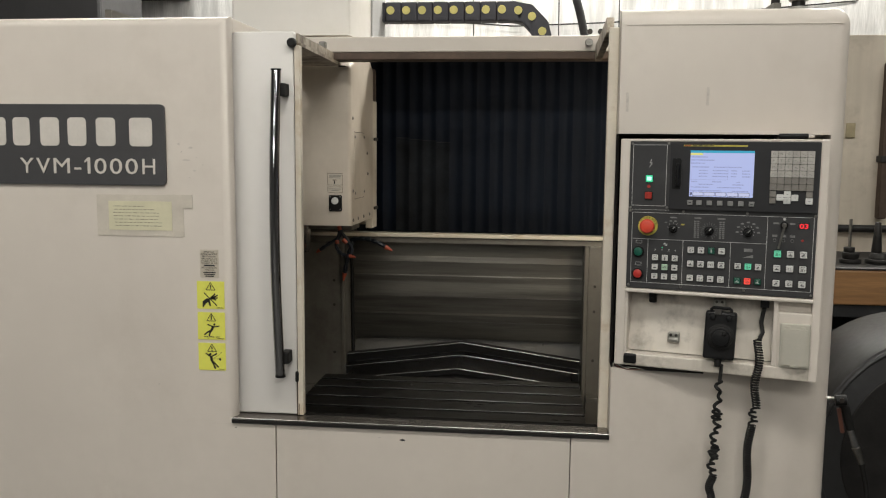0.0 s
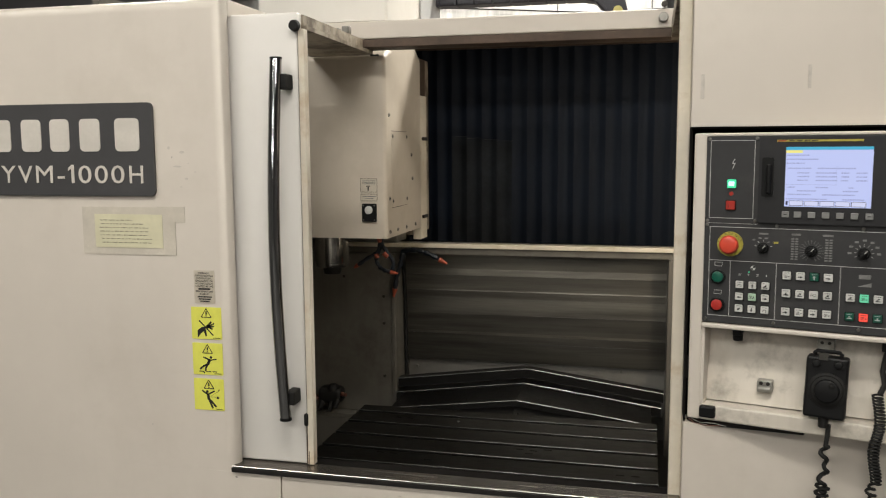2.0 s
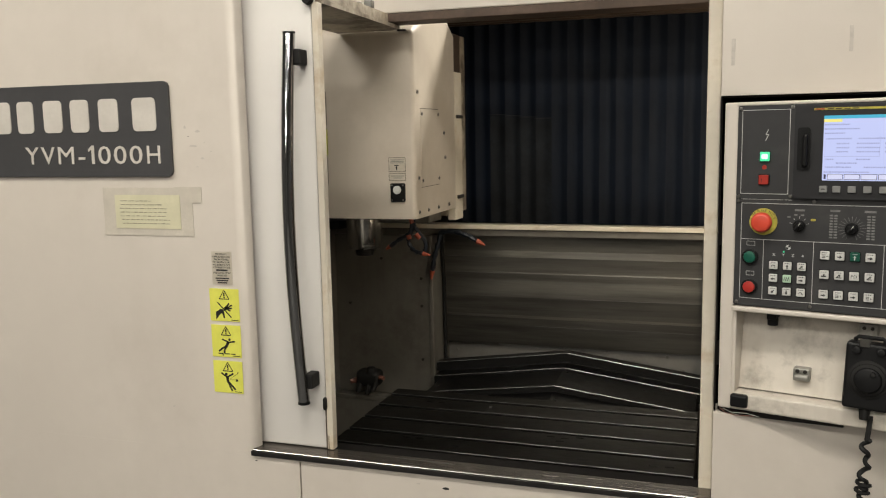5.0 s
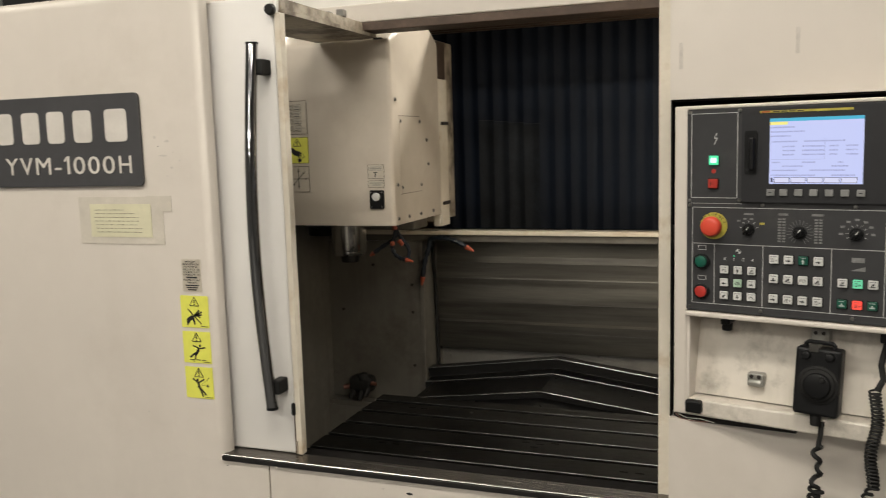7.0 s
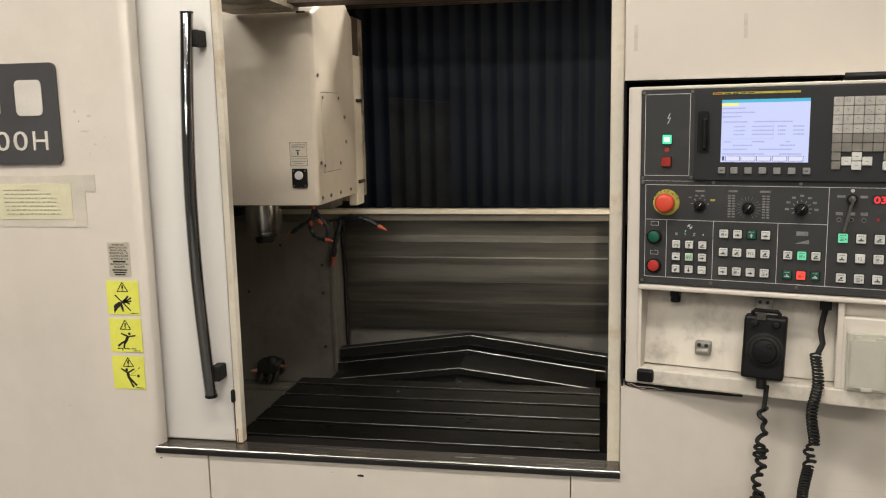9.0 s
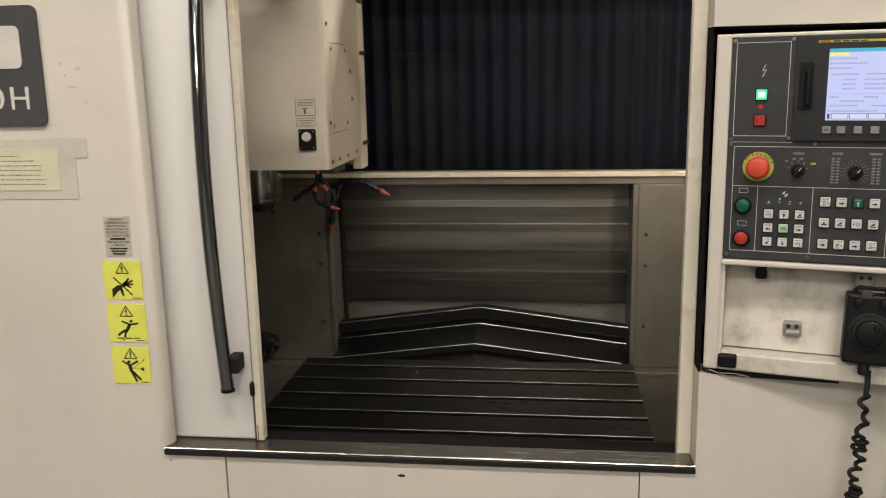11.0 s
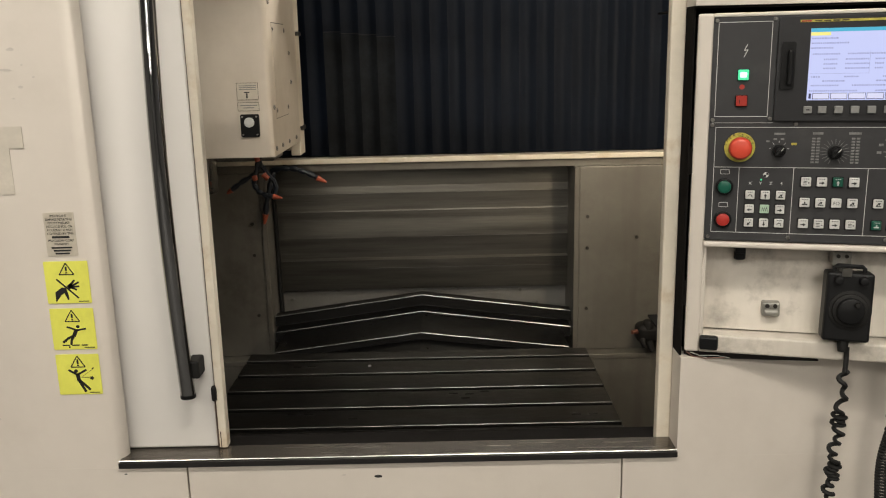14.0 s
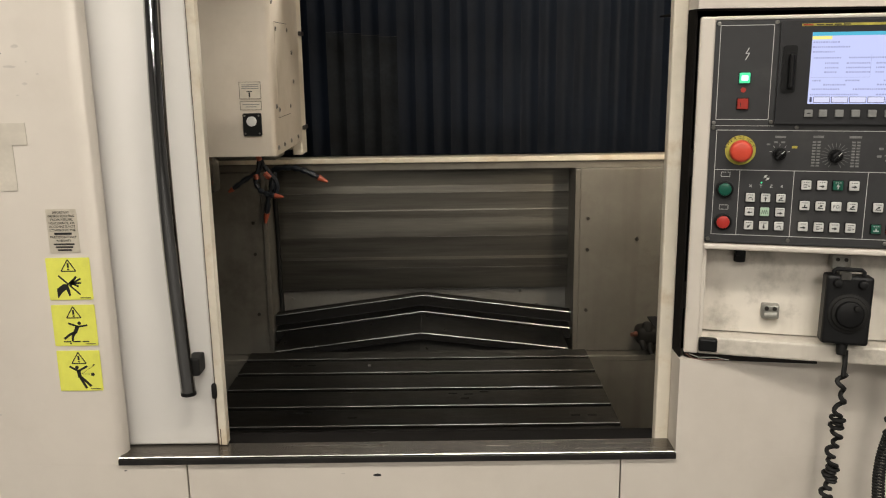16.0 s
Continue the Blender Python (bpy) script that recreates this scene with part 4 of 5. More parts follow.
    gable_lip(ya - 0.002, pk - 0.019, 0.074, 0.478 + 0.006 * k, seg)
    gable(ya, ya + 0.008, pk - 0.006, 0.074, 0.478 + 0.006 * k, 0.03, "groove", seg, "skirt")
for bx in (-0.60, -0.42, -0.10, 0.02):
    part("bolt", cyl((bx, 2.545, 0.703 - 0.155 * abs(bx - GX)), (bx, 2.539, 0.703 - 0.155 * abs(bx - GX)), 0.005, n=8), "bolt", fcov)
rcov = thing("way_cover", "telescoping dark steel way cover behind the table", "way cover", (GX, 3.7, 0.2))
for ya, yb, pk, drop, half in ((3.655, 3.70, 0.760, 0.068, 0.515), (3.59, 3.69, 0.721, 0.066, 0.505), (3.39, 3.64, 0.712, 0.058, 0.47), (3.16, 3.42, 0.690, 0.056, 0.455)):
    seg = gable(ya, yb, pk, drop, half, 0.006, "cover", rcov, "segment")
    gable_lip(ya, pk, drop, half, seg)
    gable(ya, ya + 0.008, pk - 0.006, drop, half, 0.03, "groove", seg, "skirt")
for t, y0, y1, pk, drop in ((fcov, 2.47, 2.57, 0.605, 0.07), (rcov, 3.18, 3.80, 0.64, 0.055)):
    part("base_block", extrude_profile([(GX - 0.44, y0, 0.222), (GX + 0.44, y0, 0.222), (GX + 0.44, y0, pk - drop), (GX, y0, pk), (GX - 0.44, y0, pk - drop)], (0, y1 - y0, 0)), "groove", t)
part("table_saddle", box(TX0 + 0.1, TX1 - 0.1, 2.61, 3.13, 0.222, 0.60), "groove", table)

# spray nozzle blocks and hoses on the rear panels
for cx, s, lab in ((-1.10, 1, "left"), (0.47, -1, "right")):
    nb = thing("nozzle_block", "grimy black coolant nozzle block on the rear panel", "nozzle", (cx, 3.65, 0.57), group="coolant nozzle blocks")
    part("body", box(cx - 0.052, cx + 0.050, 3.578, 3.6495, 0.588, 0.655, 0.022, 4), "rubber", nb, smooth=True)
    part("shoulder", cyl((cx + s * 0.012, 3.60, 0.640), (cx + s * 0.012, 3.60, 0.668), 0.024, 0.016, n=16, bev=0.004), "rubber", nb, smooth=True)
    for dx, dz in ((-0.035, 0.0), (0.004, -0.006), (0.030, 0.010)):
        part("spout", tube([(cx + s * dx, 3.60, 0.615), (cx + s * (dx + 0.003), 3.585, 0.592 + dz), (cx + s * (dx - 0.004), 3.575, 0.568 + dz)], 0.012, 10, None, [0.014, 0.012, 0.009]), "rubber", nb, smooth=True)
    part("tip", cyl((cx + s * 0.042, 3.60, 0.628), (cx + s * 0.070, 3.585, 0.630), 0.010, 0.007, n=10), "copper", nb, "dull orange-brown tip")
    part("tip", cyl((cx - s * 0.045, 3.60, 0.612), (cx - s * 0.072, 3.58, 0.608), 0.012, 0.009, n=10), "copper", nb)
wh = thing("wash_hose", "jointed dark hoses with orange tips hanging from the rail", "hose", (-0.83, 3.68, 1.2))
jointed_hose(wh, [(-0.81, 3.645, 1.205), (-0.765, 3.64, 1.213), (-0.725, 3.64, 1.209), (-0.69, 3.64, 1.197), (-0.655, 3.64, 1.178)], 0.0085, 0.034)
jointed_hose(wh, [(-0.80, 3.645, 1.205), (-0.812, 3.64, 1.16), (-0.826, 3.64, 1.115), (-0.836, 3.64, 1.058)], 0.0085, 0.034)
part("drip_pipe", tube([(-0.825, 3.72, 1.20), (-0.825, 3.75, 1.0), (-0.827, 3.76, 0.8), (-0.825, 3.76, 0.62)], 0.008, 8), "rubber", wh)

# tool changer at the far side
atc = thing("tool_changer", "dark tool changer arm with a dark grey cap beside the bellows", "tool changer", (-1.12, 3.5, 1.2))
part("grey_cap", box(-1.22, -1.10, 3.42, 3.50, 1.27, 1.36, 0.01), "chain", atc, "dark grey cap")
part("drum", cyl((-1.165, 3.47, 1.2386), (-1.165, 3.47, 1.27), 0.06, n=28, bev=0.006), "black", atc)
part("arm", box(-1.245, -1.09, 3.50, 3.65, 1.2387, 1.40, 0.01), "black", atc)

# enclosed lamp inside
wl = thing("work_lamp", "small warm work lamp inside the enclosure", "lamp", (0.60, 2.70, 1.0))
part("bracket", box(0.585, 0.6195, 2.665, 2.735, 1.0, 1.8, 0.006), "housing", wl)

# ---------------------------------------------------------------- control panel, swung out a little on its hinge
# local frame: x along the panel, y into it, z up
panel = thing("control_panel", "swing-out control panel with display, keys and dials in a cream frame", "control panel", (0.25, 2.352, 0.0), -14.5)


def pp(name, bm, mat, parent=None, label="", smooth=False):
    return part(name, bm, mat, parent or panel, label, local=True, smooth=smooth)


fr = box(-0.029, -0.002, -0.003, 0.10, 1.012, 1.634, 0.004)
box(0.468, 0.491, -0.003, 0.10, 1.012, 1.634, 0.004, bm=fr)
box(-0.004, 0.470, -0.002, 0.10, 1.627, 1.634, 0.002, bm=fr)
pp("frame", fr, "paint", label="cream sheet-metal frame")
pp("body", box(-0.004, 0.470, 0.004, 0.11, 1.232, 1.628), "gap")
shelf = pp("shelf_edge", box(-0.003, 0.470, -0.012, 0.09, 1.219, 1.229, 0.003), "paint")
# tray below the keys: sloping back, lip and cheeks
pp("tray_back", extrude_profile([(-0.003, 0.072, 1.22), (-0.003, 0.034, 1.05), (-0.003, 0.042, 1.05), (-0.003, 0.080, 1.22)], (0.388, 0, 0)), "dirty_paint", label="oil-smudged sloping tray back")
pp("tray_lip", box(-0.003, 0.470, -0.003, 0.09, 1.012, 1.047, 0.004), "dirty_paint", label="grimy tray lip")
pp("tray_cheek", box(-0.003, 0.004, -0.001, 0.075, 1.046, 1.22, 0.002), "paint")
pp("tray_cheek", box(0.378, 0.390, -0.0025, 0.09, 1.046, 1.22, 0.002), "paint")
pp("socket_plate", box(0.389, 0.470, -0.0025, 0.06, 1.046, 1.19, 0.003), "paint")
pp("socket_recess", box(0.389, 0.470, 0.02, 0.06, 1.189, 1.2195), "paint")
sock = pp("socket", box(0.396, 0.469, -0.010, -0.002, 1.047, 1.163, 0.003), "socket", label="beige flip-lid power socket")
pp("lid", rounded_plate(0.403, 0.462, 1.055, 1.150, -0.016, -0.0095, 0.005), "socket", sock)
pp("hinge", box(0.408, 0.420, -0.015, -0.0095, 1.149, 1.156, 0.001), "socket", sock)
pp("hinge", box(0.445, 0.457, -0.015, -0.0095, 1.149, 1.156, 0.001), "socket", sock)
pp("latch", box(0.423, 0.443, -0.017, -0.0095, 1.050, 1.058, 0.001), "socket", sock)
pp("corner_clip", box(-0.002, 0.032, -0.014, 0.03, 1.020, 1.046, 0.004), "black", label="black corner clip")
for z in (1.35, 1.10):
    pp("hinge_plate", box(-0.034, -0.0285, 0.0, 0.03, z, z + 0.05, 0.001), "gap")

# faces
face = pp("face_sheet", rounded_plate(-0.0025, 0.469, 1.232, 1.6265, -0.004, 0.005, 0.003), "panel", label="charcoal printed face sheet")
lcd = pp("display_unit", rounded_plate(0.104, 0.464, 1.449, 1.624, -0.012, -0.0038, 0.004), "bezel", label="dark display and keypad unit")
# memory-card flap
flap = pp("card_flap", rounded_plate(0.110, 0.133, 1.503, 1.583, -0.0145, -0.0115, 0.004), "black", lcd)
pp("card_lever", box(0.120, 0.129, -0.026, -0.0143, 1.510, 1.570, 0.003), "black", flap)
scr = pp("screen", box(0.155, 0.313, -0.0135, -0.0115, 1.484, 1.604), "screen", lcd, "lit pale blue-white screen")


def px(x0, x1, z0, z1, mat, lift=0.0):
    pp("screen_item", box(x0, x1, -0.0138 - lift, -0.0134, z0, z1), mat, scr)


px(0.155, 0.313, 1.598, 1.604, "screen_bar")
px(0.155, 0.186, 1.592, 1.5975, "screen_yellow")
random.seed(11)
for row, (z, spans) in enumerate(((1.586, ((0.157, 0.20),)), (1.578, ((0.157, 0.215),)), (1.570, ((0.157, 0.192),)), (1.560, ((0.16, 0.205), (0.215, 0.285))), (1.551, ((0.178, 0.2), (0.212, 0.25), (0.258, 0.272), (0.285, 0.305))), (1.5435, ((0.178, 0.2), (0.212, 0.25), (0.258, 0.272), (0.285, 0.305))),
                                   (1.536, ((0.178, 0.2), (0.212, 0.25), (0.258, 0.272), (0.285, 0.305))), (1.522, ((0.16, 0.176), (0.212, 0.236), (0.272, 0.282))), (1.515, ((0.178, 0.215), (0.262, 0.29))), (1.5075, ((0.16, 0.205), (0.225, 0.285))), (1.4985, ((0.158, 0.235), (0.262, 0.30))))):
    for a, b in spans:
        x = a
        while x < b - 0.002:
            w = random.choice((0.0018, 0.0024, 0.0034))
            px(x, min(x + w, b), z, z + 0.0027, "screen_ink")
            x += w + 0.0011
px(0.157, 0.250, 1.5285, 1.5290, "screen_ink")
px(0.2495, 0.2500, 1.529, 1.566, "screen_ink")
for k in range(5):
    a = 0.164 + k * 0.0285
    px(a, a + 0.0265, 1.4860, 1.4962, "screen_dark")
    px(a + 0.0008, a + 0.0257, 1.4868, 1.4954, "screen_white", 0.0002)
px(0.158, 0.1615, 1.487, 1.4955, "screen_dark")
pp("brand_strip", box(0.137, 0.295, -0.0128, -0.0115, 1.6145, 1.6185), "ring", lcd, "dull yellow printed strip")
pp("brand_bar", box(0.139, 0.155, -0.0132, -0.0127, 1.6153, 1.6177), "darkred", lcd)
for k in range(4):
    pp("brand_bar", box(0.16 + 0.014 * k, 0.171 + 0.014 * k, -0.0132, -0.0127, 1.6155, 1.6175), "ink", lcd)
for u in (0.158, 0.181, 0.207, 0.233, 0.259, 0.285, 0.311):
    k = pp("soft_key", box(u - 0.0068, u + 0.0068, -0.0165, -0.0115, 1.4618, 1.4742, 0.0012), "softkey", lcd)
    if u in (0.158, 0.311):
        pp("arrow", box(u - 0.003, u + 0.003, -0.0169, -0.0164, 1.467, 1.469), "ink", k)


def stroke(parent, a, b, w, y, mat):
    """One printed stroke between two points of a key's face."""
    d = Vector((b[0] - a[0], 0, b[1] - a[1]))
    p = Vector((-d.z, 0, d.x)).normalized() * w / 2
    A, B = Vector((a[0], y, a[1])), Vector((b[0], y, b[1]))
    pp("print", extrude_profile([A - p, B - p, B + p, A + p], (0, -0.0004, 0)), mat, parent)


def arrow(parent, u, z, angle, w, y, mat, tail=True):
    """A printed arrow that points along an angle."""
    c, q = math.cos(radians(angle)), math.sin(radians(angle))
    if tail:
        stroke(parent, (u - w * c, z - w * q), (u + w * 0.2 * c, z + w * 0.2 * q), w * 0.42, y, mat)
    pp("print", extrude_profile([(u + w * c, y, z + w * q), (u - w * 0.65 * q, y, z + w * 0.65 * c), (u + w * 0.65 * q, y, z - w * 0.65 * c)], (0, -0.0004, 0)), mat, parent)


def key_mark(parent, u, z, w, y, mat="ink", kind=0):
    """Small print on a key: a caption line over a symbol."""
    if kind < 10 and kind != 8:
        for k in range(3):
            pp("print", box(u - w + k * w * 0.75, u - w + k * w * 0.75 + w * 0.5, y - 0.0004, y, z + w * 1.05, z + w * 1.3), mat, parent)
    lo = z - w * 0.35
    if kind == 0:
        stroke(parent, (u - w, lo - w * 0.5), (u + w, lo - w * 0.5), w * 0.35, y, mat)
        arrow(parent, u, lo + w * 0.3, 35, w * 0.9, y, mat)
    elif kind == 1:
        for k in range(3):
            stroke(parent, (u - w, lo + w * (0.6 - 0.55 * k)), (u + w * 0.3, lo + w * (0.6 - 0.55 * k)), w * 0.22, y, mat)
        arrow(parent, u + w * 0.75, lo, 0, w * 0.6, y, mat, False)
    elif kind == 2:
        arrow(parent, u, lo, 0, w, y, mat)
    elif kind == 3:
        arrow(parent, u, lo, 90, w, y, mat)
    elif kind == 4:
        stroke(parent, (u - w, lo - w * 0.3), (u + w, lo - w * 0.3), w * 0.5, y, mat)
        stroke(parent, (u, lo - w * 0.3), (u, lo + w * 0.7), w * 0.5, y, mat)
    elif kind == 5:
        arrow(parent, u, lo, 180, w, y, mat)
    elif kind == 6:
        arrow(parent, u, lo, -90, w, y, mat)
    elif kind == 7:
        arrow(parent, u, lo, 225, w, y, mat)
    elif kind == 8:
        for k in range(6):
            stroke(parent, (u + w * (-1.2 + 0.4 * k), z + w * (0.8 if k % 2 else -0.8)), (u + w * (-0.8 + 0.4 * k), z + w * (-0.8 if k % 2 else 0.8)), w * 0.16, y, mat)
    elif kind == 9:
        for k in range(5):
            a, b = radians(20 + 32 * k), radians(52 + 32 * k)
            stroke(parent, (u + w * 0.8 * math.cos(a), lo - w * 0.3 + w * 0.8 * math.sin(a)), (u + w * 0.8 * math.cos(b), lo - w * 0.3 + w * 0.8 * math.sin(b)), w * 0.3, y, mat)
        arrow(parent, u + w * 0.75, lo - w * 0.25, -80, w * 0.5, y, mat, False)
    elif kind == 10:
        pp("print", box(u - w, u + w * 0.2, y - 0.0004, y, z - w * 0.1, z + w * 0.25), mat, parent)
        pp("print", box(u + w * 0.4, u + w, y - 0.0004, y, z - w * 0.8, z - w * 0.4), mat, parent)


# letter and number keys
for r in range(6):
    for c in range(6):
        u, z = 0.3605 + c * 0.0172, 1.5965 - r * 0.0168
        k = pp("key", box(u - 0.0083, u + 0.0083, -0.0165, -0.0115, z - 0.0081, z + 0.0081, 0.0009, 1), "key_mdi" if r < 4 and (r, c) != (4, 3) else "key_mdi_dark", lcd)
        if r < 3 and c < 3:
            pp("letter", words(("ONG", "XYZ", "MST")[r][c], u - 0.001, -0.0167, z - 0.002, 0.0062, None, 0.0002, "CENTER"), "greyprint", k)
        else:
            key_mark(k, u, z, 0.0035, -0.0165, "greyprint", 10)
for u, z in ((0.3605, 1.4955), (0.3605, 1.4787), (0.4465, 1.4955)):
    pp("key", box(u - 0.0078, u + 0.0078, -0.0165, -0.0115, z - 0.0076, z + 0.0076, 0.0012, 1), "key_mdi_dark", lcd)
for u, z in ((0.378, 1.487), (0.4125, 1.487), (0.395, 1.4955), (0.395, 1.4787), (0.4465, 1.4787)):
    k = pp("key", box(u - 0.0084, u + 0.0084, -0.0168, -0.0115, z - 0.008, z + 0.008, 0.0012, 1), "key", lcd, "pale arrow key")
    stroke(k, (u - 0.003, z), (u + 0.003, z), 0.001, -0.0168, "greyprint")

# printed lines of the face
FYL = -0.0041


def face_line(a, b, w=0.0010, mat="line"):
    d = Vector((b[0] - a[0], 0, b[1] - a[1]))
    p = Vector((-d.z, 0, d.x)).normalized() * w / 2
    A, B = Vector((a[0], FYL, a[1])), Vector((b[0], FYL, b[1]))
    pp("printed_line", extrude_profile([A - p, B - p, B + p, A + p], (0, -0.0004, 0)), mat, face)


def face_frame(x0, x1, z0, z1):
    face_line((x0, z0), (x1, z0)), face_line((x0, z1), (x1, z1)), face_line((x0, z0), (x0, z1)), face_line((x1, z0), (x1, z1))


face_frame(0.006, 0.094, 1.456, 1.618)
face_frame(0.009, 0.462, 1.247, 1.437)
face_line((0.009, 1.366), (0.352, 1.366))
for u in (0.0525, 0.144, 0.2645):
    face_line((u, 1.247), (u, 1.366))
face_line((0.352, 1.247), (0.352, 1.437))
face_line((0.0, 1.445), (0.104, 1.445), 0.0006)
for u, z in ((0.003, 1.6215), (0.098, 1.622), (0.003, 1.450), (0.099, 1.452), (0.003, 1.441), (0.142, 1.443), (0.302, 1.443), (0.464, 1.441), (0.004, 1.238), (0.142, 1.240), (0.302, 1.2405), (0.464, 1.238)):
    pp("screw", cyl((u, -0.004, z), (u, -0.007, z), 0.0036, n=10, bev=0.0008), "bolt", face)
# lightning mark
for a, b in (((0.055, 1.580), (0.050, 1.570)), ((0.050, 1.570), (0.056, 1.571)), ((0.056, 1.571), (0.050, 1.559))):
    face_line(a, b, 0.0013)


def push(u, z, w, mat, kind=None, glow=False, label=""):
    base = pp("button", box(u - w - 0.0012, u + w + 0.0012, -0.0065, -0.0038, z - w - 0.0012, z + w + 0.0012, 0.001, 1), "black", face, label)
    pp("cap", box(u - w, u + w, -0.0105, -0.006, z - w, z + w, 0.0012, 1), mat, base)
    if kind is not None:
        key_mark(base, u, z, w * 0.55, -0.0105, "line" if mat == "green" else "ink", kind)
    return base


pb = push(0.0505, 1.5285, 0.009, "glow_green", label="glowing green power button")
pp("lens", rounded_plate(0.0447, 0.0563, 1.5237, 1.5333, -0.0108, -0.0104, 0.002), "lens_core", pb, "bright lit lens")
pp("led_mark", cyl((0.0495, -0.004, 1.5075), (0.0495, -0.0046, 1.5075), 0.0045, n=12), "darkred", face)
b = push(0.0495, 1.4835, 0.0092, "darkred", label="dull red power button")
pp("print", box(0.0455, 0.0465, -0.0109, -0.0104, 1.479, 1.486), "ink", b)

# emergency stop
es = pp("emergency_ring", cyl((0.051, -0.004, 1.4015), (0.051, -0.0065, 1.4015), 0.0262, n=36), "ring", face, "worn yellow ring plate")
for k, ch in enumerate("EMERGENCY"):
    a = radians(165 - k * 17)
    pp("letter", words(ch, 0.051 + 0.0224 * math.cos(a) - 0.0017, -0.0067, 1.4015 + 0.0224 * math.sin(a) - 0.0022, 0.0054, None, 0.0002, tilt=(k - 4) * 15.0), "ink", es)
pp("collar", cyl((0.051, -0.006, 1.4015), (0.051, -0.020, 1.4015), 0.015, n=24), "black", es)
pp("mushroom", cyl((0.051, -0.018, 1.4015), (0.051, -0.034, 1.4015), 0.0208, 0.0175, n=36, bev=0.004), "estop", es, "orange-red mushroom cap", smooth=True)


def dial(u, z, r, ticks, spread, label):
    """A rotary selector: black skirt, knob with pointer bar, and printed ticks around it."""
    d = pp("selector", cyl((u, -0.004, z), (u, -0.008, z), r, n=28, bev=0.001), "black", face, label)
    pp("knob", cyl((u, -0.008, z), (u, -0.022, z), r * 0.72, r * 0.62, n=24, bev=0.001), "black", d, smooth=True)
    kb = box(-r * 0.22, r * 0.22, -0.027, -0.010, -r * 0.85, r * 0.85, 0.002)
    kb.transform(Matrix.Translation((u, 0, z)) @ pose(0, 0, 0, 0, 38, 0))
    pp("grip", kb, "black", d)
    pl = box(-0.0007, 0.0007, -0.0274, -0.0268, r * 0.2, r * 0.8)
    pl.transform(Matrix.Translation((u, 0, z)) @ pose(0, 0, 0, 0, 38, 0))
    pp("pointer", pl, "line", d)
    for k in range(ticks):
        a = radians(90 + spread * (k / (ticks - 1) - 0.5)) if ticks > 1 else 0
        A = (u + r * 1.18 * math.cos(a), z + r * 1.18 * math.sin(a))
        B = (u + r * (2.0 if ticks > 12 else 1.55) * math.cos(a), z + r * (1.9 if ticks > 12 else 1.55) * math.sin(a))
        face_line(A, B, 0.0006, "greyprint" if ticks > 12 else "line")
    return d


dial(0.117, 1.396, 0.0115, 5, 150, "black rotary selector")
pp("print", box(0.137, 0.146, -0.0045, -0.004, 1.406, 1.410), "ring", face)
for k in range(3):
    pp("print", box(0.095 + 0.012 * k, 0.101 + 0.012 * k, -0.0045, -0.004, 1.411 + 0.004 * (k > 0), 1.414 + 0.004 * (k > 0)), "greyprint", face)
pp("print", box(0.108, 0.126, -0.0045, -0.004, 1.424, 1.4275), "greyprint", face)
dial(0.209, 1.394, 0.0118, 19, 310, "black feed override dial")
for side in (-1, 1):
    for k in range(9):
        for j in range(2):
            u = 0.209 + side * (0.028 + 0.0078 * j)
            pp("print", box(u - 0.0028, u + 0.0028, -0.0045, -0.004, 1.3745 + k * 0.0052, 1.3775 + k * 0.0052), "greyprint", face)
pp("print", box(0.171, 0.188, -0.0045, -0.004, 1.4245, 1.4285), "greyprint", face)
pp("print", box(0.229, 0.249, -0.0045, -0.004, 1.4245, 1.4285), "greyprint", face)
dial(0.305, 1.394, 0.0118, 9, 230, "black override dial")
for u, z in ((0.279, 1.394), (0.2815, 1.407), (0.291, 1.416), (0.305, 1.420), (0.319, 1.416), (0.328, 1.407), (0.331, 1.394)):
    pp("print", box(u - 0.0035, u + 0.0035, -0.0045, -0.004, z - 0.002, z + 0.002), "greyprint", face)
# key switch with its key, number display, lamps
ks = pp("key_switch", cyl((0.392, -0.004, 1.4165), (0.392, -0.012, 1.4165), 0.0098, n=24, bev=0.001), "black", face, "black key switch with keys")
pp("lock", cyl((0.392, -0.012, 1.4165), (0.392, -0.016, 1.4165), 0.006, n=16), "bolt", ks)
pp("key_blade", box(0.3895, 0.3945, -0.034, -0.012, 1.407, 1.421, 0.001), "bolt", ks)
kk = box(-0.003, 0.003, -0.030, -0.027, -0.052, 0.0, 0.001)
kk.transform(Matrix.Translation((0.391, 0, 1.408)) @ pose(0, 0, 0, 0, 12, 0))
pp("hanging_key", kk, "bolt", ks)
pp("print", cyl((0.392, -0.004, 1.4315), (0.392, -0.0045, 1.4315), 0.0035, n=14), "line", face)
pp("print", box(0.366, 0.380, -0.0045, -0.004, 1.418, 1.4225), "greyprint", face)
pp("print", box(0.405, 0.418, -0.0045, -0.004, 1.418, 1.4225), "greyprint", face)
win = pp("number_window", box(0.424, 0.453, -0.005, -0.0038, 1.4065, 1.4245), "ink", face)
pp("digits", words("03", 0.4385, -0.0054, 1.4092, 0.0125, 0.0205, 0.0003, "CENTER", heavy=0.0003), "led", win, "glowing red number")
for u in (0.371, 0.392, 0.413):
    rg = pp("lamp_ring", cyl((u, -0.004, 1.3765), (u, -0.0048, 1.3765), 0.0042, n=14), "greyprint", face)
    pp("lens", cyl((u, -0.0045, 1.3765), (u, -0.0056, 1.3765), 0.0030, n=12), "ink", rg)
    pp("print", box(u - 0.006, u + 0.006, -0.0045, -0.004, 1.385, 1.391), "greyprint", face)
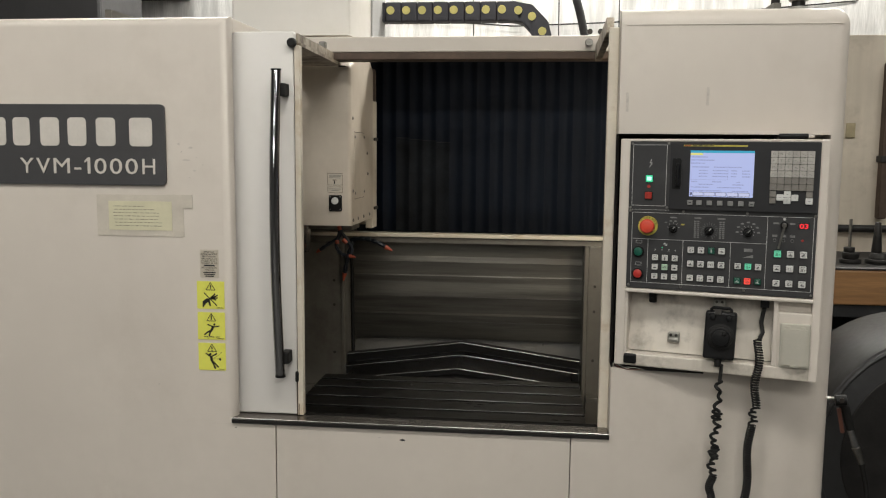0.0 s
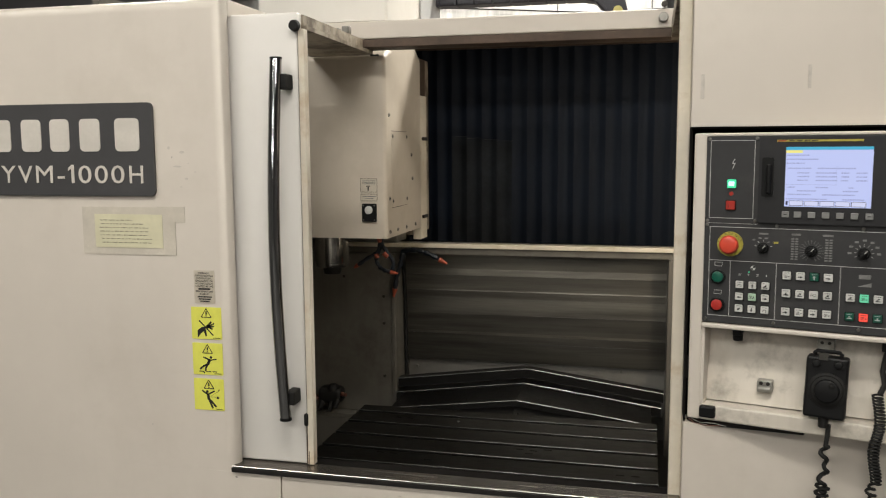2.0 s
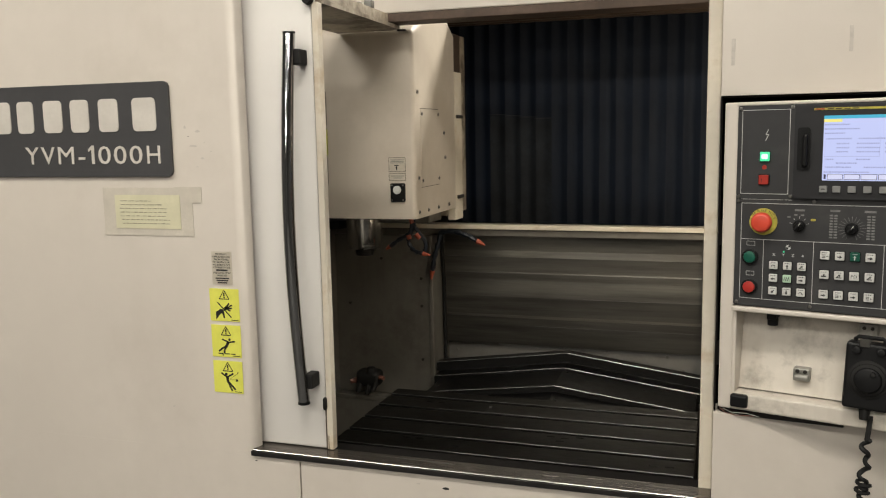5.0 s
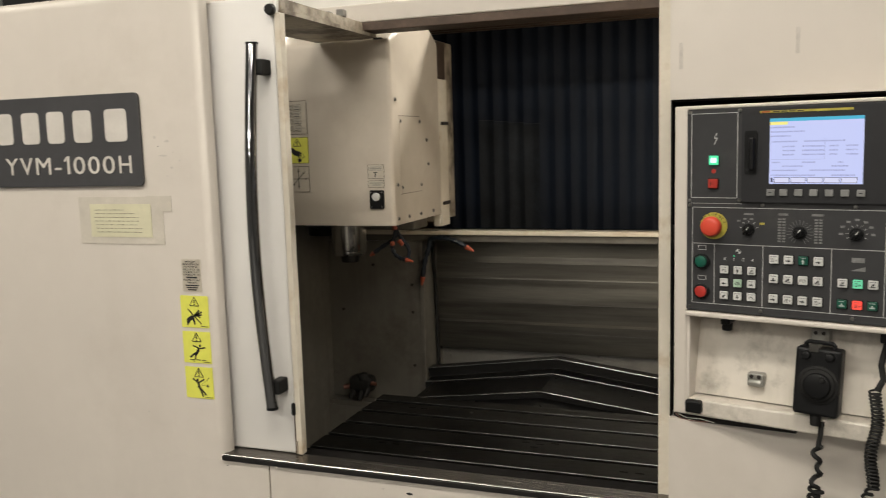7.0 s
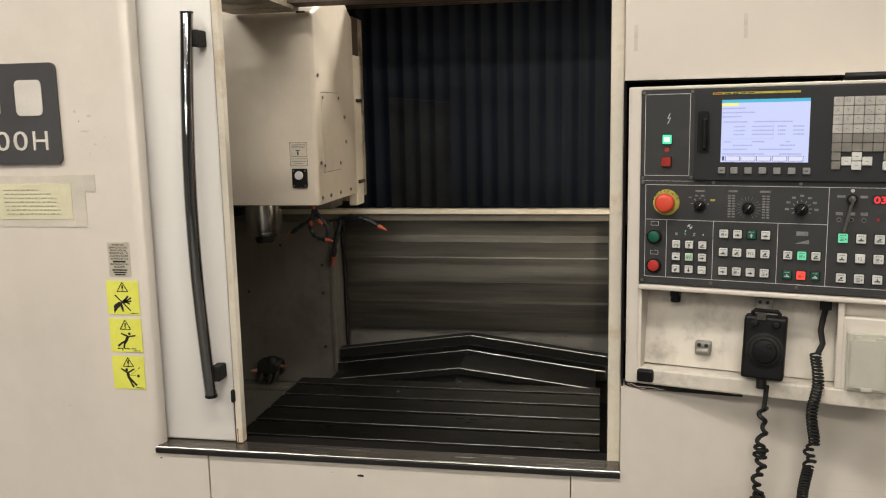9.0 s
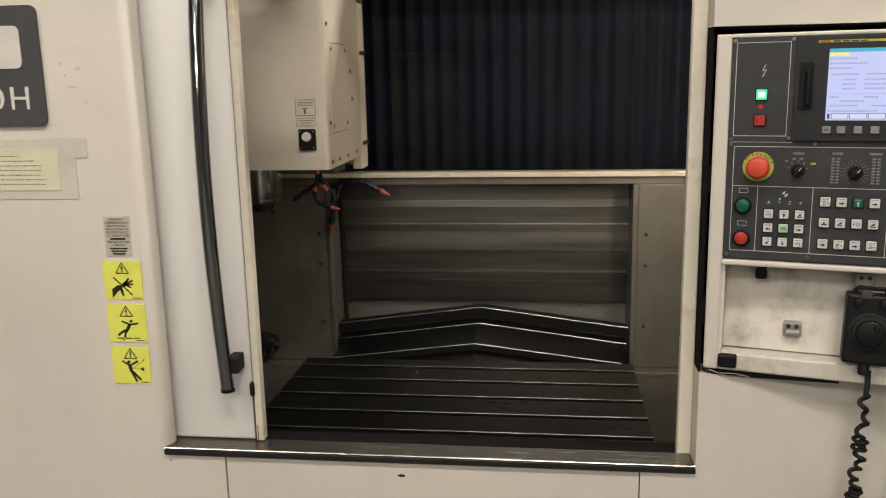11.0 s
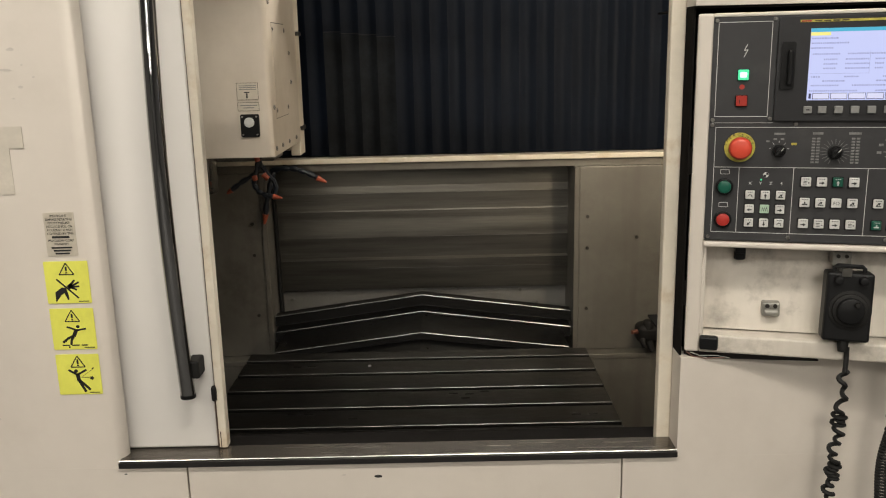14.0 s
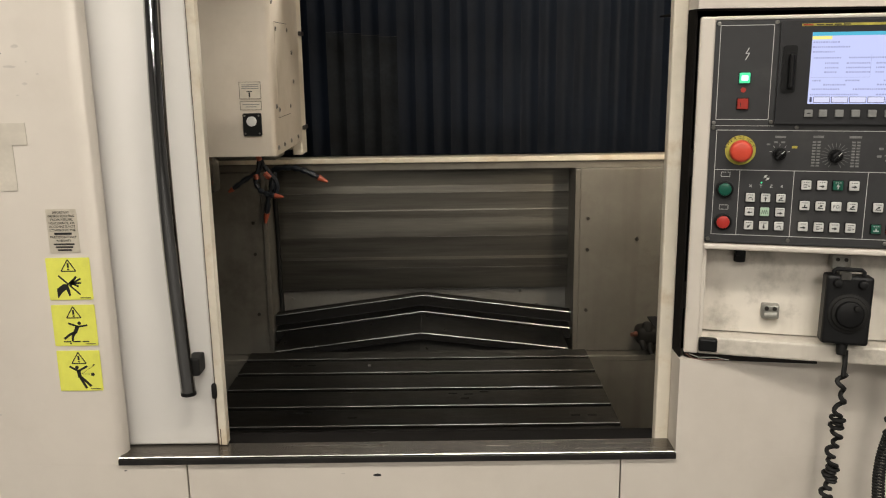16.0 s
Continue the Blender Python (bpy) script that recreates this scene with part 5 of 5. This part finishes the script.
pp("lens", cyl((0.437, -0.004, 1.378), (0.437, -0.0052, 1.378), 0.003, n=12), "darkred", face)

# round start and stop buttons
for z, mat, lab in ((1.331, "green", "round dark green start button"), (1.271, "red", "round red stop button")):
    rb = pp("round_button", cyl((0.0285, -0.004, z), (0.0285, -0.012, z), 0.0155, n=30, bev=0.002), "black", face, lab)
    pp("cap", cyl((0.0285, -0.010, z), (0.0285, -0.0155, z), 0.0115, n=24, bev=0.002), mat, rb, smooth=True)
for z in (1.3575, 1.2975):
    face_line((0.021, z - 0.004), (0.036, z - 0.004), 0.0007), face_line((0.021, z + 0.004), (0.036, z + 0.004), 0.0007), face_line((0.021, z - 0.004), (0.021, z + 0.004), 0.0007), face_line((0.036, z - 0.004), (0.036, z + 0.004), 0.0007)
# axis buttons
for c, s in enumerate("XYZ4"):
    pp("letter", words(s, 0.0725 + c * 0.0175, -0.0043, 1.3350, 0.0055, None, 0.0002, "CENTER"), "line", face)
pp("mark", cyl((0.0985, -0.004, 1.353), (0.0985, -0.0046, 1.353), 0.0048, n=16), "line", face)
pp("mark", box(0.0985, 0.1025, -0.0050, -0.0045, 1.353, 1.357), "ink", face)
pp("mark", box(0.0945, 0.0985, -0.0050, -0.0045, 1.349, 1.353), "ink", face)
for u in (0.0905,):
    pp("led_dot", cyl((u, -0.004, 1.344), (u, -0.0052, 1.344), 0.0016, n=8), "glow_green", face)
AXMAT = [["key", "key", "key"], ["key", "key_pale", "key"], ["key", "key", "key"]]
AXSIGN = [[9, 3, 0], [5, 8, 2], [7, 6, 9]]
for r in range(3):
    for c in range(3):
        push(0.073 + c * 0.0258, 1.317 - r * 0.0253, 0.0078, AXMAT[r][c], AXSIGN[r][c])
# mode buttons
for r, z in enumerate((1.342, 1.305, 1.267)):
    for c in range(4):
        if r == 1 and c == 2:
            b = push(0.165 + c * 0.026, z, 0.0082, "key")
            pp("letter", words("FO", 0.165 + c * 0.026, -0.0107, z - 0.003, 0.006, None, 0.0002, "CENTER"), "ink", b)
        else:
            push(0.165 + c * 0.026, z, 0.0082, "green" if (r, c) == (0, 2) else "key", (1, 4, 2, 0)[(r + 2 * c) % 4] if (r, c) != (0, 2) else 3)
# spindle buttons
for c, (m1, m2) in enumerate((("key", "green"), ("glow_lime", "glow_red"), ("key", "green"))):
    push(0.2845 + c * 0.025, 1.305, 0.0080, m1, (0, 1, 0)[c])
    push(0.2845 + c * 0.025, 1.2665, 0.0080, m2, 4 if c != 1 else 1)
pp("print", box(0.298, 0.319, -0.0045, -0.004, 1.343, 1.3515), "greyprint", face)
pp("ramp_print", extrude_profile([(0.296, FYL, 1.3275), (0.321, FYL, 1.3275), (0.321, FYL, 1.336)], (0, -0.0004, 0)), "greyprint", face)
for r, z in enumerate((1.342, 1.3045, 1.266)):
    for c in range(3):
        u = 0.3795 + c * 0.0308
        if (r, c) == (1, 1):
            b = push(u, z, 0.0085, "key")
            pp("letter", words("F2", u, -0.0107, z - 0.003, 0.006, None, 0.0002, "CENTER"), "ink", b)
        else:
            push(u, z, 0.0085, "glow_lime" if (r, c) == (0, 0) else "key", (1, 4, 0)[(r + c) % 3])

# fittings in the tray
pp("stop_knob", cyl((0.066, 0.042, 1.202), (0.066, 0.042, 1.186), 0.0105, n=16, bev=0.002), "black", label="black stop knob")
pp("stop_block", box(0.057, 0.075, 0.025, 0.075, 1.200, 1.219, 0.002), "black")
br = pp("cable_clamp", box(0.110, 0.142, 0.028, 0.056, 1.080, 1.107, 0.003), "zinc", label="small bent steel bracket")
pp("bulge", cyl((0.114, 0.029, 1.088), (0.138, 0.029, 1.088), 0.0075, n=16, bev=0.001), "zinc", br, smooth=True)
for du in (-0.007, 0.007):
    pp("screw", cyl((0.126 + du, 0.028, 1.101), (0.126 + du, 0.025, 1.101), 0.004, n=10), "grimebolt", br)
hk = pp("hanger", box(0.226, 0.258, 0.030, 0.066, 1.182, 1.208, 0.002), "zinc", label="bent steel hanger plate")
for du in (-0.007, 0.007):
    pp("screw", cyl((0.242 + du, 0.030, 1.201), (0.242 + du, 0.027, 1.201), 0.0035, n=10), "grimebolt", hk)
pp("hook", extrude_profile([(0.234, 0.032, 1.186), (0.234, -0.018, 1.180), (0.234, -0.020, 1.190), (0.234, -0.023, 1.190), (0.234, -0.022, 1.176), (0.234, 0.032, 1.182)], (0.016, 0, 0)), "bolt", hk, "bright steel hook")
# wedge painting shade and grime in the gap under the tray; stray wires
pp("gap_shade", extrude_profile([(-0.029, -0.0015, 1.0119), (0.21, -0.0015, 1.0119), (0.21, -0.0015, 1.008), (-0.012, -0.0015, 0.999), (-0.029, -0.0015, 1.006)], (0, 0.03, 0)), "gap", label="black wedge painting shade and grime under the tray")
pp("stray_wire", tube([(-0.024, -0.003, 1.011), (-0.012, -0.005, 1.003), (0.01, -0.005, 1.001), (0.045, -0.004, 1.004)], 0.0011, 6), "copper", label="stray brown wire")
pp("stray_wire", tube([(-0.018, -0.003, 1.011), (0.0, -0.006, 1.006), (0.03, -0.005, 1.008), (0.055, -0.004, 1.004)], 0.0009, 6), "zinc")

# ---------------------------------------------------------------- handwheel pendant hanging in the tray


def in_panel(u, y, z):
    return PLACE[panel] @ Vector((u, y, z))


pend = thing("hand_pendant", "black handwheel pendant hanging on the control panel", "pendant", tuple(in_panel(0.256, 0.02, 1.05)), -14.5)
PLACE[pend] = PLACE[panel] @ Matrix.Identity(4)
pend.matrix_world = PLACE[panel]


def hp(name, bm, mat, parent=None, label="", smooth=False):
    return part(name, bm, mat, parent or pend, label, local=True, smooth=smooth)


lean = Matrix.Translation((-0.008, -0.012, 0)) @ Matrix.Translation((0.257, 0.0, 1.118)) @ pose(0, 0, 0, -5, 1.5, 0) @ Matrix.Translation((-0.257, 0.0, -1.118))


def leaned(bm):
    bm.transform(lean)
    return bm


hp("case", leaned(box(0.217, 0.296, -0.012, 0.030, 1.056, 1.181, 0.005, 2)), "black", label="black plastic case")
hp("loop", leaned(tube([(0.231, 0.004, 1.178), (0.231, 0.004, 1.187), (0.235, 0.004, 1.191), (0.277, 0.004, 1.191), (0.281, 0.004, 1.187), (0.281, 0.004, 1.178)], 0.0040, 8)), "black", smooth=True)
hp("wheel_seat", leaned(cyl((0.259, -0.011, 1.114), (0.259, -0.015, 1.114), 0.036, n=40, bev=0.001)), "rubber", smooth=True)
wheel = hp("handwheel", leaned(cyl((0.259, -0.014, 1.114), (0.259, -0.019, 1.114), 0.031, 0.030, n=40, bev=0.001)), "rubber", label="round black handwheel", smooth=True)
hp("disc", leaned(cyl((0.259, -0.019, 1.114), (0.259, -0.027, 1.114), 0.0245, 0.0225, n=40, bev=0.002)), "black", wheel, smooth=True)
hp("finger_knob", leaned(cyl((0.268, -0.027, 1.127), (0.268, -0.034, 1.127), 0.0055, 0.0045, n=16, bev=0.001)), "rubber", wheel, smooth=True)
for u in (0.236, 0.277):
    hp("selector", leaned(cyl((u, -0.011, 1.168), (u, -0.023, 1.168), 0.0085, 0.007, n=18, bev=0.001)), "black", smooth=True)
hp("gland", leaned(cyl((0.256, 0.006, 1.058), (0.256, 0.002, 1.034), 0.011, 0.008, n=16, bev=0.002)), "rubber", smooth=True)


def coil(u0, z0, u1, z1, y0, y1, turns, rad, seed, loose, r=0.0034):
    """A coiled cord that hangs from (u0, z0) to (u1, z1): tight turns where loose is small, drawn-out waves where it is large."""
    rnd = random.Random(seed)
    n = turns * 12
    pts, f, ph = [], 0.0, 0.0
    for i in range(n + 1):
        s = i / n
        amp = rad * (1.0 - 0.35 * loose * (0.5 + 0.5 * math.sin(s * 21 + seed)))
        ph = 2 * math.pi * turns * (s + 0.02 * loose * math.sin(s * 17 + seed))
        drift = 0.004 * math.sin(s * 9 + seed)
        pts.append((u0 + (u1 - u0) * s + drift + amp * math.cos(ph), y0 + (y1 - y0) * s + amp * math.sin(ph), z0 + (z1 - z0) * s))
    return tube(pts, r, 6)


hp("cord", tube([(0.256, -0.004, 1.040), (0.255, -0.012, 1.015), (0.253, -0.018, 0.995)], 0.0046, 8), "rubber", label="black pendant cord", smooth=True)
for ci, (ua, za, ub, zb, n, rad, lo, rr) in enumerate(((0.253, 0.997, 0.2505, 0.915, 3, 0.006, 1.0, 0.0046), (0.2505, 0.915, 0.250, 0.893, 3, 0.0095, 0.3, 0.0036), (0.250, 0.893, 0.247, 0.815, 4, 0.008, 1.0, 0.0042), (0.247, 0.815, 0.246, 0.785, 5, 0.0095, 0.2, 0.0032), (0.246, 0.785, 0.244, 0.735, 3, 0.0085, 1.0, 0.0042), (0.244, 0.735, 0.241, 0.64, 17, 0.0095, 0.2, 0.0026), (0.241, 0.64, 0.239, 0.58, 3, 0.009, 1.0, 0.0042), (0.239, 0.58, 0.236, 0.30, 46, 0.0095, 0.2, 0.0028))):
    hp("coiled_cord", coil(ua, za, ub, zb, -0.018, -0.018, n, rad, 3 + ci, lo, rr), "rubber", label="black cord, partly coiled and partly drawn out", smooth=True)
cord = thing("coiled_cord", "black coiled cord hanging out of the panel tray", "cord", tuple(in_panel(0.35, 0.02, 1.2)), -14.5)
cord.matrix_world = PLACE[panel]
PLACE[cord] = PLACE[panel]
part("plug", box(0.345, 0.367, 0.02, 0.06, 1.195, 1.219, 0.002), "black", cord, local=True)
part("lead", tube([(0.357, 0.035, 1.20), (0.352, 0.025, 1.175), (0.349, 0.018, 1.155), (0.354, 0.012, 1.13), (0.346, 0.0, 1.112)], 0.0055, 8), "rubber", cord, local=True, smooth=True)
part("tight_coil", coil(0.346, 1.112, 0.344, 0.935, 0.0, -0.018, 27, 0.0095, 5, 0.15, 0.0022), "rubber", cord, local=True, smooth=True)
part("loose_coil", coil(0.344, 0.935, 0.338, 0.885, -0.018, -0.016, 4, 0.0085, 8, 0.7, 0.0032), "rubber", cord, local=True, smooth=True)
part("tight_coil", coil(0.338, 0.885, 0.325, 0.60, -0.016, -0.01, 46, 0.0095, 9, 0.1, 0.0022), "rubber", cord, local=True, smooth=True)
part("loose_coil", coil(0.325, 0.60, 0.31, 0.35, -0.01, 0.0, 10, 0.0085, 4, 0.6, 0.0032), "rubber", cord, local=True, smooth=True)

# marker on top of the panel
mk = thing("marker_pen", "black marker with a pale tip lying on the control panel", "pen", tuple(in_panel(0.40, 0.02, 1.634)), -14.5)
mk.matrix_world = PLACE[panel]
PLACE[mk] = PLACE[panel]
part("barrel", cyl((0.368, 0.01, 1.6415), (0.438, 0.012, 1.6415), 0.0072, n=14, bev=0.002), "black", mk, local=True, smooth=True)
part("tip", cyl((0.438, 0.012, 1.6415), (0.452, 0.0124, 1.6415), 0.004, 0.003, n=12), "letter", mk, local=True)
# scuffs on the upper cover
for x, z0, z1 in ((0.234, 1.7056, 1.756), (0.443, 1.723, 1.771)):
    sc = thing("scuff", "grey rubbed mark on the cream cover", "mark", (x, 2.347, z0), group="rubbed marks")
    part("smear", box(x - 0.0035, x + 0.0035, 2.3462, 2.3474, z0, z1, 0.0005, 1), "smudge", sc)

# ---------------------------------------------------------------- above and behind the machine
mast = thing("upper_cover", "tall cream sheet-metal cover standing on the machine roof", "machine cover", (-0.9, 3.45, 2.0122))
part("shell", box(-1.135, -0.690, 3.11, 3.80, 2.0125, 2.9, 0.012, 3, only=lambda m, d: abs(d.z) > 0.9), "sheet_white", mast, smooth=True)
part("side_strip", box(-0.689, -0.682, 3.50, 3.79, 2.02, 2.85, 0.002), "housing", mast)

chain_t = thing("cable_chain", "dark plastic cable chain with pale yellow plugs", "cable chain", (-0.3, 3.75, 2.0122))
CH = [(-0.7375 + 0.0686 * k, 2.190) for k in range(10)] + [(-0.058, 2.178), (-0.006, 2.124), (0.012, 2.057)]
for i, ((x0, z0), (x1, z1)) in enumerate(zip(CH, CH[1:])):
    d = Vector((x1 - x0, 0, z1 - z0))
    L = d.length
    turn = Matrix.Translation((x0, 0, z0)) @ pose(0, 0, 0, 0, math.degrees(math.atan2(-d.z, d.x)), 0)
    own = box(0.0008 if i < 9 else 0.0, L - 0.0008 if i < 9 else L, 3.72, 3.80, -0.041, 0.041, 0.004, 2)
    own.transform(turn)
    link = part("link", own, "chain", chain_t)
    rib = box(0.012, L - 0.012, 3.7165, 3.7215, -0.036, -0.026, 0.001, 1)
    rib.transform(turn)
    part("rib", rib, "chain", link)
    pl = cyl((0.022, 3.7205, 0.006), (0.022, 3.714, 0.006), 0.0175, n=20)
    pl.transform(turn)
    part("plug", pl, "dot", link, "pale yellow round plug")
for jx, jz in CH[9:12]:
    part("pivot", cyl((jx, 3.7195, jz), (jx, 3.8005, jz), 0.041, n=32), "chain", chain_t)
part("anchor", box(-0.06, 0.03, 3.72, 3.80, 2.0125, 2.08, 0.004), "chain", chain_t)

cab = thing("hanging_cable", "grey cable hanging in front of the foil wall", "cable", (0.5, 4.6, 2.0))
part("cable", tube([(0.02, 4.6, 4.29), (0.05, 4.6, 3.2), (0.10, 4.6, 2.65), (0.20, 4.6, 2.32), (0.24, 4.6, 2.15), (0.25, 4.6, 1.9)], 0.022, 10), "drum", cab, smooth=True)
wire = thing("wire", "thin dark wires strung across the foil wall", "wire", (0.0, 6.2, 2.4))
part("strand", tube([(-1.8, 6.39, 2.62), (-0.2, 6.36, 2.50), (0.5, 6.36, 2.52), (2.2, 6.39, 2.66)], 0.005, 6), "iron", wire)
for x in (-0.5, 0.12, 0.55):
    part("strand", tube([(x, 6.37, 3.3), (x + 0.01, 6.37, 2.3)], 0.004, 6), "iron", wire)
blackbox = thing("dark_cabinet", "dark grey cabinet standing behind the machine", "cabinet", (-3.6, 5.6, 0.0))
part("body", box(-4.6, -2.80, 5.3, 5.9, 0.0, 3.4, 0.02), "plate", blackbox)
shelfbeam = thing("dark_rail", "dark steel rail along the foil wall", "rail", (-2.3, 6.3, 2.6))
part("bar", box(-3.4, -2.66, 6.30, 6.395, 2.715, 2.775, 0.004), "iron", shelfbeam)
lampc = thing("signal_lamp_base", "small dull metal lamp base on top of the cover", "lamp base", (0.704, 2.5, 1.9305))
part("foot", cyl((0.704, 2.5, 1.931), (0.704, 2.5, 1.999), 0.030, 0.027, n=28, bev=0.004), "zinc", lampc, smooth=True)
part("neck", cyl((0.704, 2.5, 1.999), (0.704, 2.5, 2.014), 0.018, n=20), "iron", lampc, smooth=True)
part("collar", cyl((0.704, 2.5, 2.014), (0.704, 2.5, 2.06), 0.026, n=24, bev=0.004), "zinc", lampc, smooth=True)
post = thing("conduit_stub", "short dark conduit stub on top of the cover", "conduit", (0.655, 2.55, 1.9305))
part("pipe", cyl((0.655, 2.55, 1.931), (0.655, 2.55, 2.15), 0.012, n=14), "iron", post, smooth=True)
part("nut", cyl((0.668, 2.53, 1.931), (0.668, 2.53, 1.995), 0.010, 0.008, n=6), "zinc", post)

# ---------------------------------------------------------------- tool shelf beside the machine
sh = thing("tool_shelf", "wooden plank shelf on a dark steel frame", "shelf", (1.6, 3.5, 0.0))
part("plank", box(0.90, 2.6, 3.34, 3.92, 1.027, 1.160, 0.006), "plank", sh, "orange-brown varnished plank")
part("top_sheet", box(0.90, 2.6, 3.34, 3.92, 1.161, 1.1685, 0.003), "iron", sh)
part("under_rail", box(0.90, 2.6, 3.36, 3.90, 0.975, 1.026, 0.004), "drum", sh)
part("back_board", box(0.90, 2.6, 3.86, 3.90, 0.1, 0.975), "iron", sh)
part("lower_shelf", box(0.90, 2.6, 3.40, 3.86, 0.80, 0.83, 0.003), "iron", sh)
for x in (0.91, 2.55):
    for y in (3.38, 3.82):
        part("leg", box(x, x + 0.04, y, y + 0.04, 0.0, 0.975), "iron", sh)
rail = thing("wall_pipe", "dark steel pipe fixed along the partition wall", "pipe", (1.5, 4.0, 1.43))
part("pipe", cyl((1.0, 4.02, 1.262), (3.0, 4.02, 1.262), 0.017, n=14), "iron", rail)
cond = thing("wall_conduit", "dark conduit and box on the partition wall", "conduit", (1.5, 4.0, 1.6))
part("conduit", box(1.521, 1.556, 4.0, 4.049, 1.308, 2.0, 0.006), "rust", cond)
part("junction", box(1.513, 1.565, 3.99, 4.049, 1.56, 1.59, 0.004), "iron", cond)
tag = thing("wall_tag", "small yellowish tag on the partition wall", "tag", (1.2, 4.04, 1.75))
part("tag", box(1.375, 1.415, 4.042, 4.0495, 1.668, 1.735, 0.003), "dull_tag", tag)
holder = thing("tool_holder", "black steel tool holder with a thin bright shank on the shelf", "tool holder", (1.236, 3.5, 1.169), group="tool holders on the shelf")
part("flange", cyl((1.236, 3.5, 1.1690), (1.236, 3.5, 1.186), 0.040, n=28, bev=0.003), "iron", holder, smooth=True)
part("body", cyl((1.236, 3.5, 1.186), (1.236, 3.5, 1.212), 0.030, 0.033, n=28, bev=0.003), "iron", holder, smooth=True)
part("nut", cyl((1.230, 3.5, 1.212), (1.230, 3.5, 1.232), 0.021, n=12, bev=0.003), "iron", holder, smooth=True)
part("shank", cyl((1.230, 3.5, 1.232), (1.230, 3.5, 1.343), 0.006, n=14), "bolt", holder, smooth=True)
holder = thing("tool_holder", "black steel tool holder with a thick tapered stem on the shelf", "tool holder", (1.345, 3.5, 1.169), group="tool holders on the shelf")
part("flange", cyl((1.345, 3.5, 1.1690), (1.345, 3.5, 1.188), 0.052, n=28, bev=0.004), "iron", holder, smooth=True)
part("body", cyl((1.345, 3.5, 1.188), (1.345, 3.5, 1.212), 0.040, 0.030, n=28, bev=0.003), "iron", holder, smooth=True)
part("stem", cyl((1.333, 3.5, 1.212), (1.333, 3.5, 1.332), 0.020, 0.011, n=18, bev=0.002), "iron", holder, smooth=True)

# round grey drum beside the machine, with an air gun hanging by it
dr = thing("grey_drum", "scuffed dark grey round machine cover", "drum", (1.283, 2.9, 0.0))
part("drum", cyl((1.283, 3.1, 0.652), (1.283, 2.72, 0.652), 0.405, n=64, bev=0.02), "drum", dr, smooth=True)
part("rim", tube([(1.283 + 0.385 * math.cos(a), 2.722, 0.652 + 0.385 * math.sin(a)) for a in np.linspace(0, 2 * math.pi, 65)], 0.009, 8), "drum", dr, smooth=True)
part("dark_face", cyl((1.283, 2.725, 0.652), (1.283, 2.7165, 0.652), 0.315, n=48, bev=0.003), "iron", dr)
part("hub", cyl((1.283, 2.73, 0.652), (1.283, 2.70, 0.652), 0.12, n=32, bev=0.008), "drum", dr, smooth=True)
part("foot", box(1.05, 1.55, 2.75, 3.08, 0.0, 0.32, 0.01), "iron", dr)
gun = thing("air_gun", "black air gun on a hose hanging beside the machine", "air gun", (0.92, 2.6, 0.5))
part("hook", cyl((0.82, 2.60, 0.868), (0.905, 2.60, 0.868), 0.006, n=10), "bolt", gun)
part("handle", tube([(0.907, 2.60, 0.872), (0.918, 2.60, 0.858), (0.932, 2.60, 0.84), (0.950, 2.60, 0.776)], 0.013, 12), "rubber", gun, smooth=True)
part("cap", cyl((0.893, 2.58, 0.868), (0.925, 2.575, 0.872), 0.017, n=14, bev=0.003), "black", gun)
part("screw", cyl((0.907, 2.563, 0.874), (0.907, 2.560, 0.874), 0.008, n=12), "grimebolt", gun)
part("lever", tube([(0.912, 2.60, 0.84), (0.928, 2.60, 0.765)], 0.006, 8), "copper", gun)
part("fitting", cyl((0.950, 2.60, 0.774), (0.969, 2.60, 0.722), 0.009, 0.011, n=14, bev=0.002), "lip", gun)
part("fitting", cyl((0.968, 2.60, 0.722), (0.989, 2.60, 0.670), 0.013, 0.010, n=12, bev=0.002), "bolt", gun)
part("hose", tube([(0.988, 2.60, 0.674), (1.004, 2.60, 0.61), (1.013, 2.60, 0.55), (1.01, 2.60, 0.35), (0.98, 2.60, 0.1), (1.0, 2.55, 0.012), (1.2, 2.4, 0.012)], 0.008, 8), "rubber", gun, smooth=True)

# small marks on the painted covers
random.seed(21)
MARKS = [(-0.372, 2.348, 0.767, 0.011, 0.004, "ink"), (-0.44, 2.348, 0.772, 0.006, 0.002, "smudge"), (-0.95, FRONT - 0.0005, 1.552, 0.003, 0.002, "smudge"), (-0.99, FRONT - 0.0005, 1.515, 0.004, 0.0015, "smudge"), (-1.012, FRONT - 0.0005, 1.588, 0.0016, 0.0016, "ink"), (-0.968, FRONT - 0.0005, 1.573, 0.003, 0.0014, "smudge"), (-1.00, FRONT - 0.0005, 1.565, 0.014, 0.003, "smudge"), (-0.985, FRONT - 0.0005, 1.60, 0.008, 0.004, "smudge"), (-0.975, FRONT - 0.0005, 1.535, 0.006, 0.003, "smudge"), (-1.02, FRONT - 0.0005, 1.61, 0.005, 0.005, "smudge"), (-1.10, FRONT - 0.0005, 0.905, 0.004, 0.003, "smudge"), (-0.868, 2.3465, 0.784, 0.004, 0.0015, "ink")]
for x, y, z, w, h, mat in MARKS:
    spot = thing("paint_mark", "small scuff on the cream paint", "mark", (x, y, z), group="scuffs on the covers")
    out = [(x + w * (0.6 + 0.4 * random.random()) * math.cos(k * 0.7854), y, z + h * (0.6 + 0.4 * random.random()) * math.sin(k * 0.7854)) for k in range(8)]
    part("smear", extrude_profile(out, (0, 0.001, 0)), mat, spot)
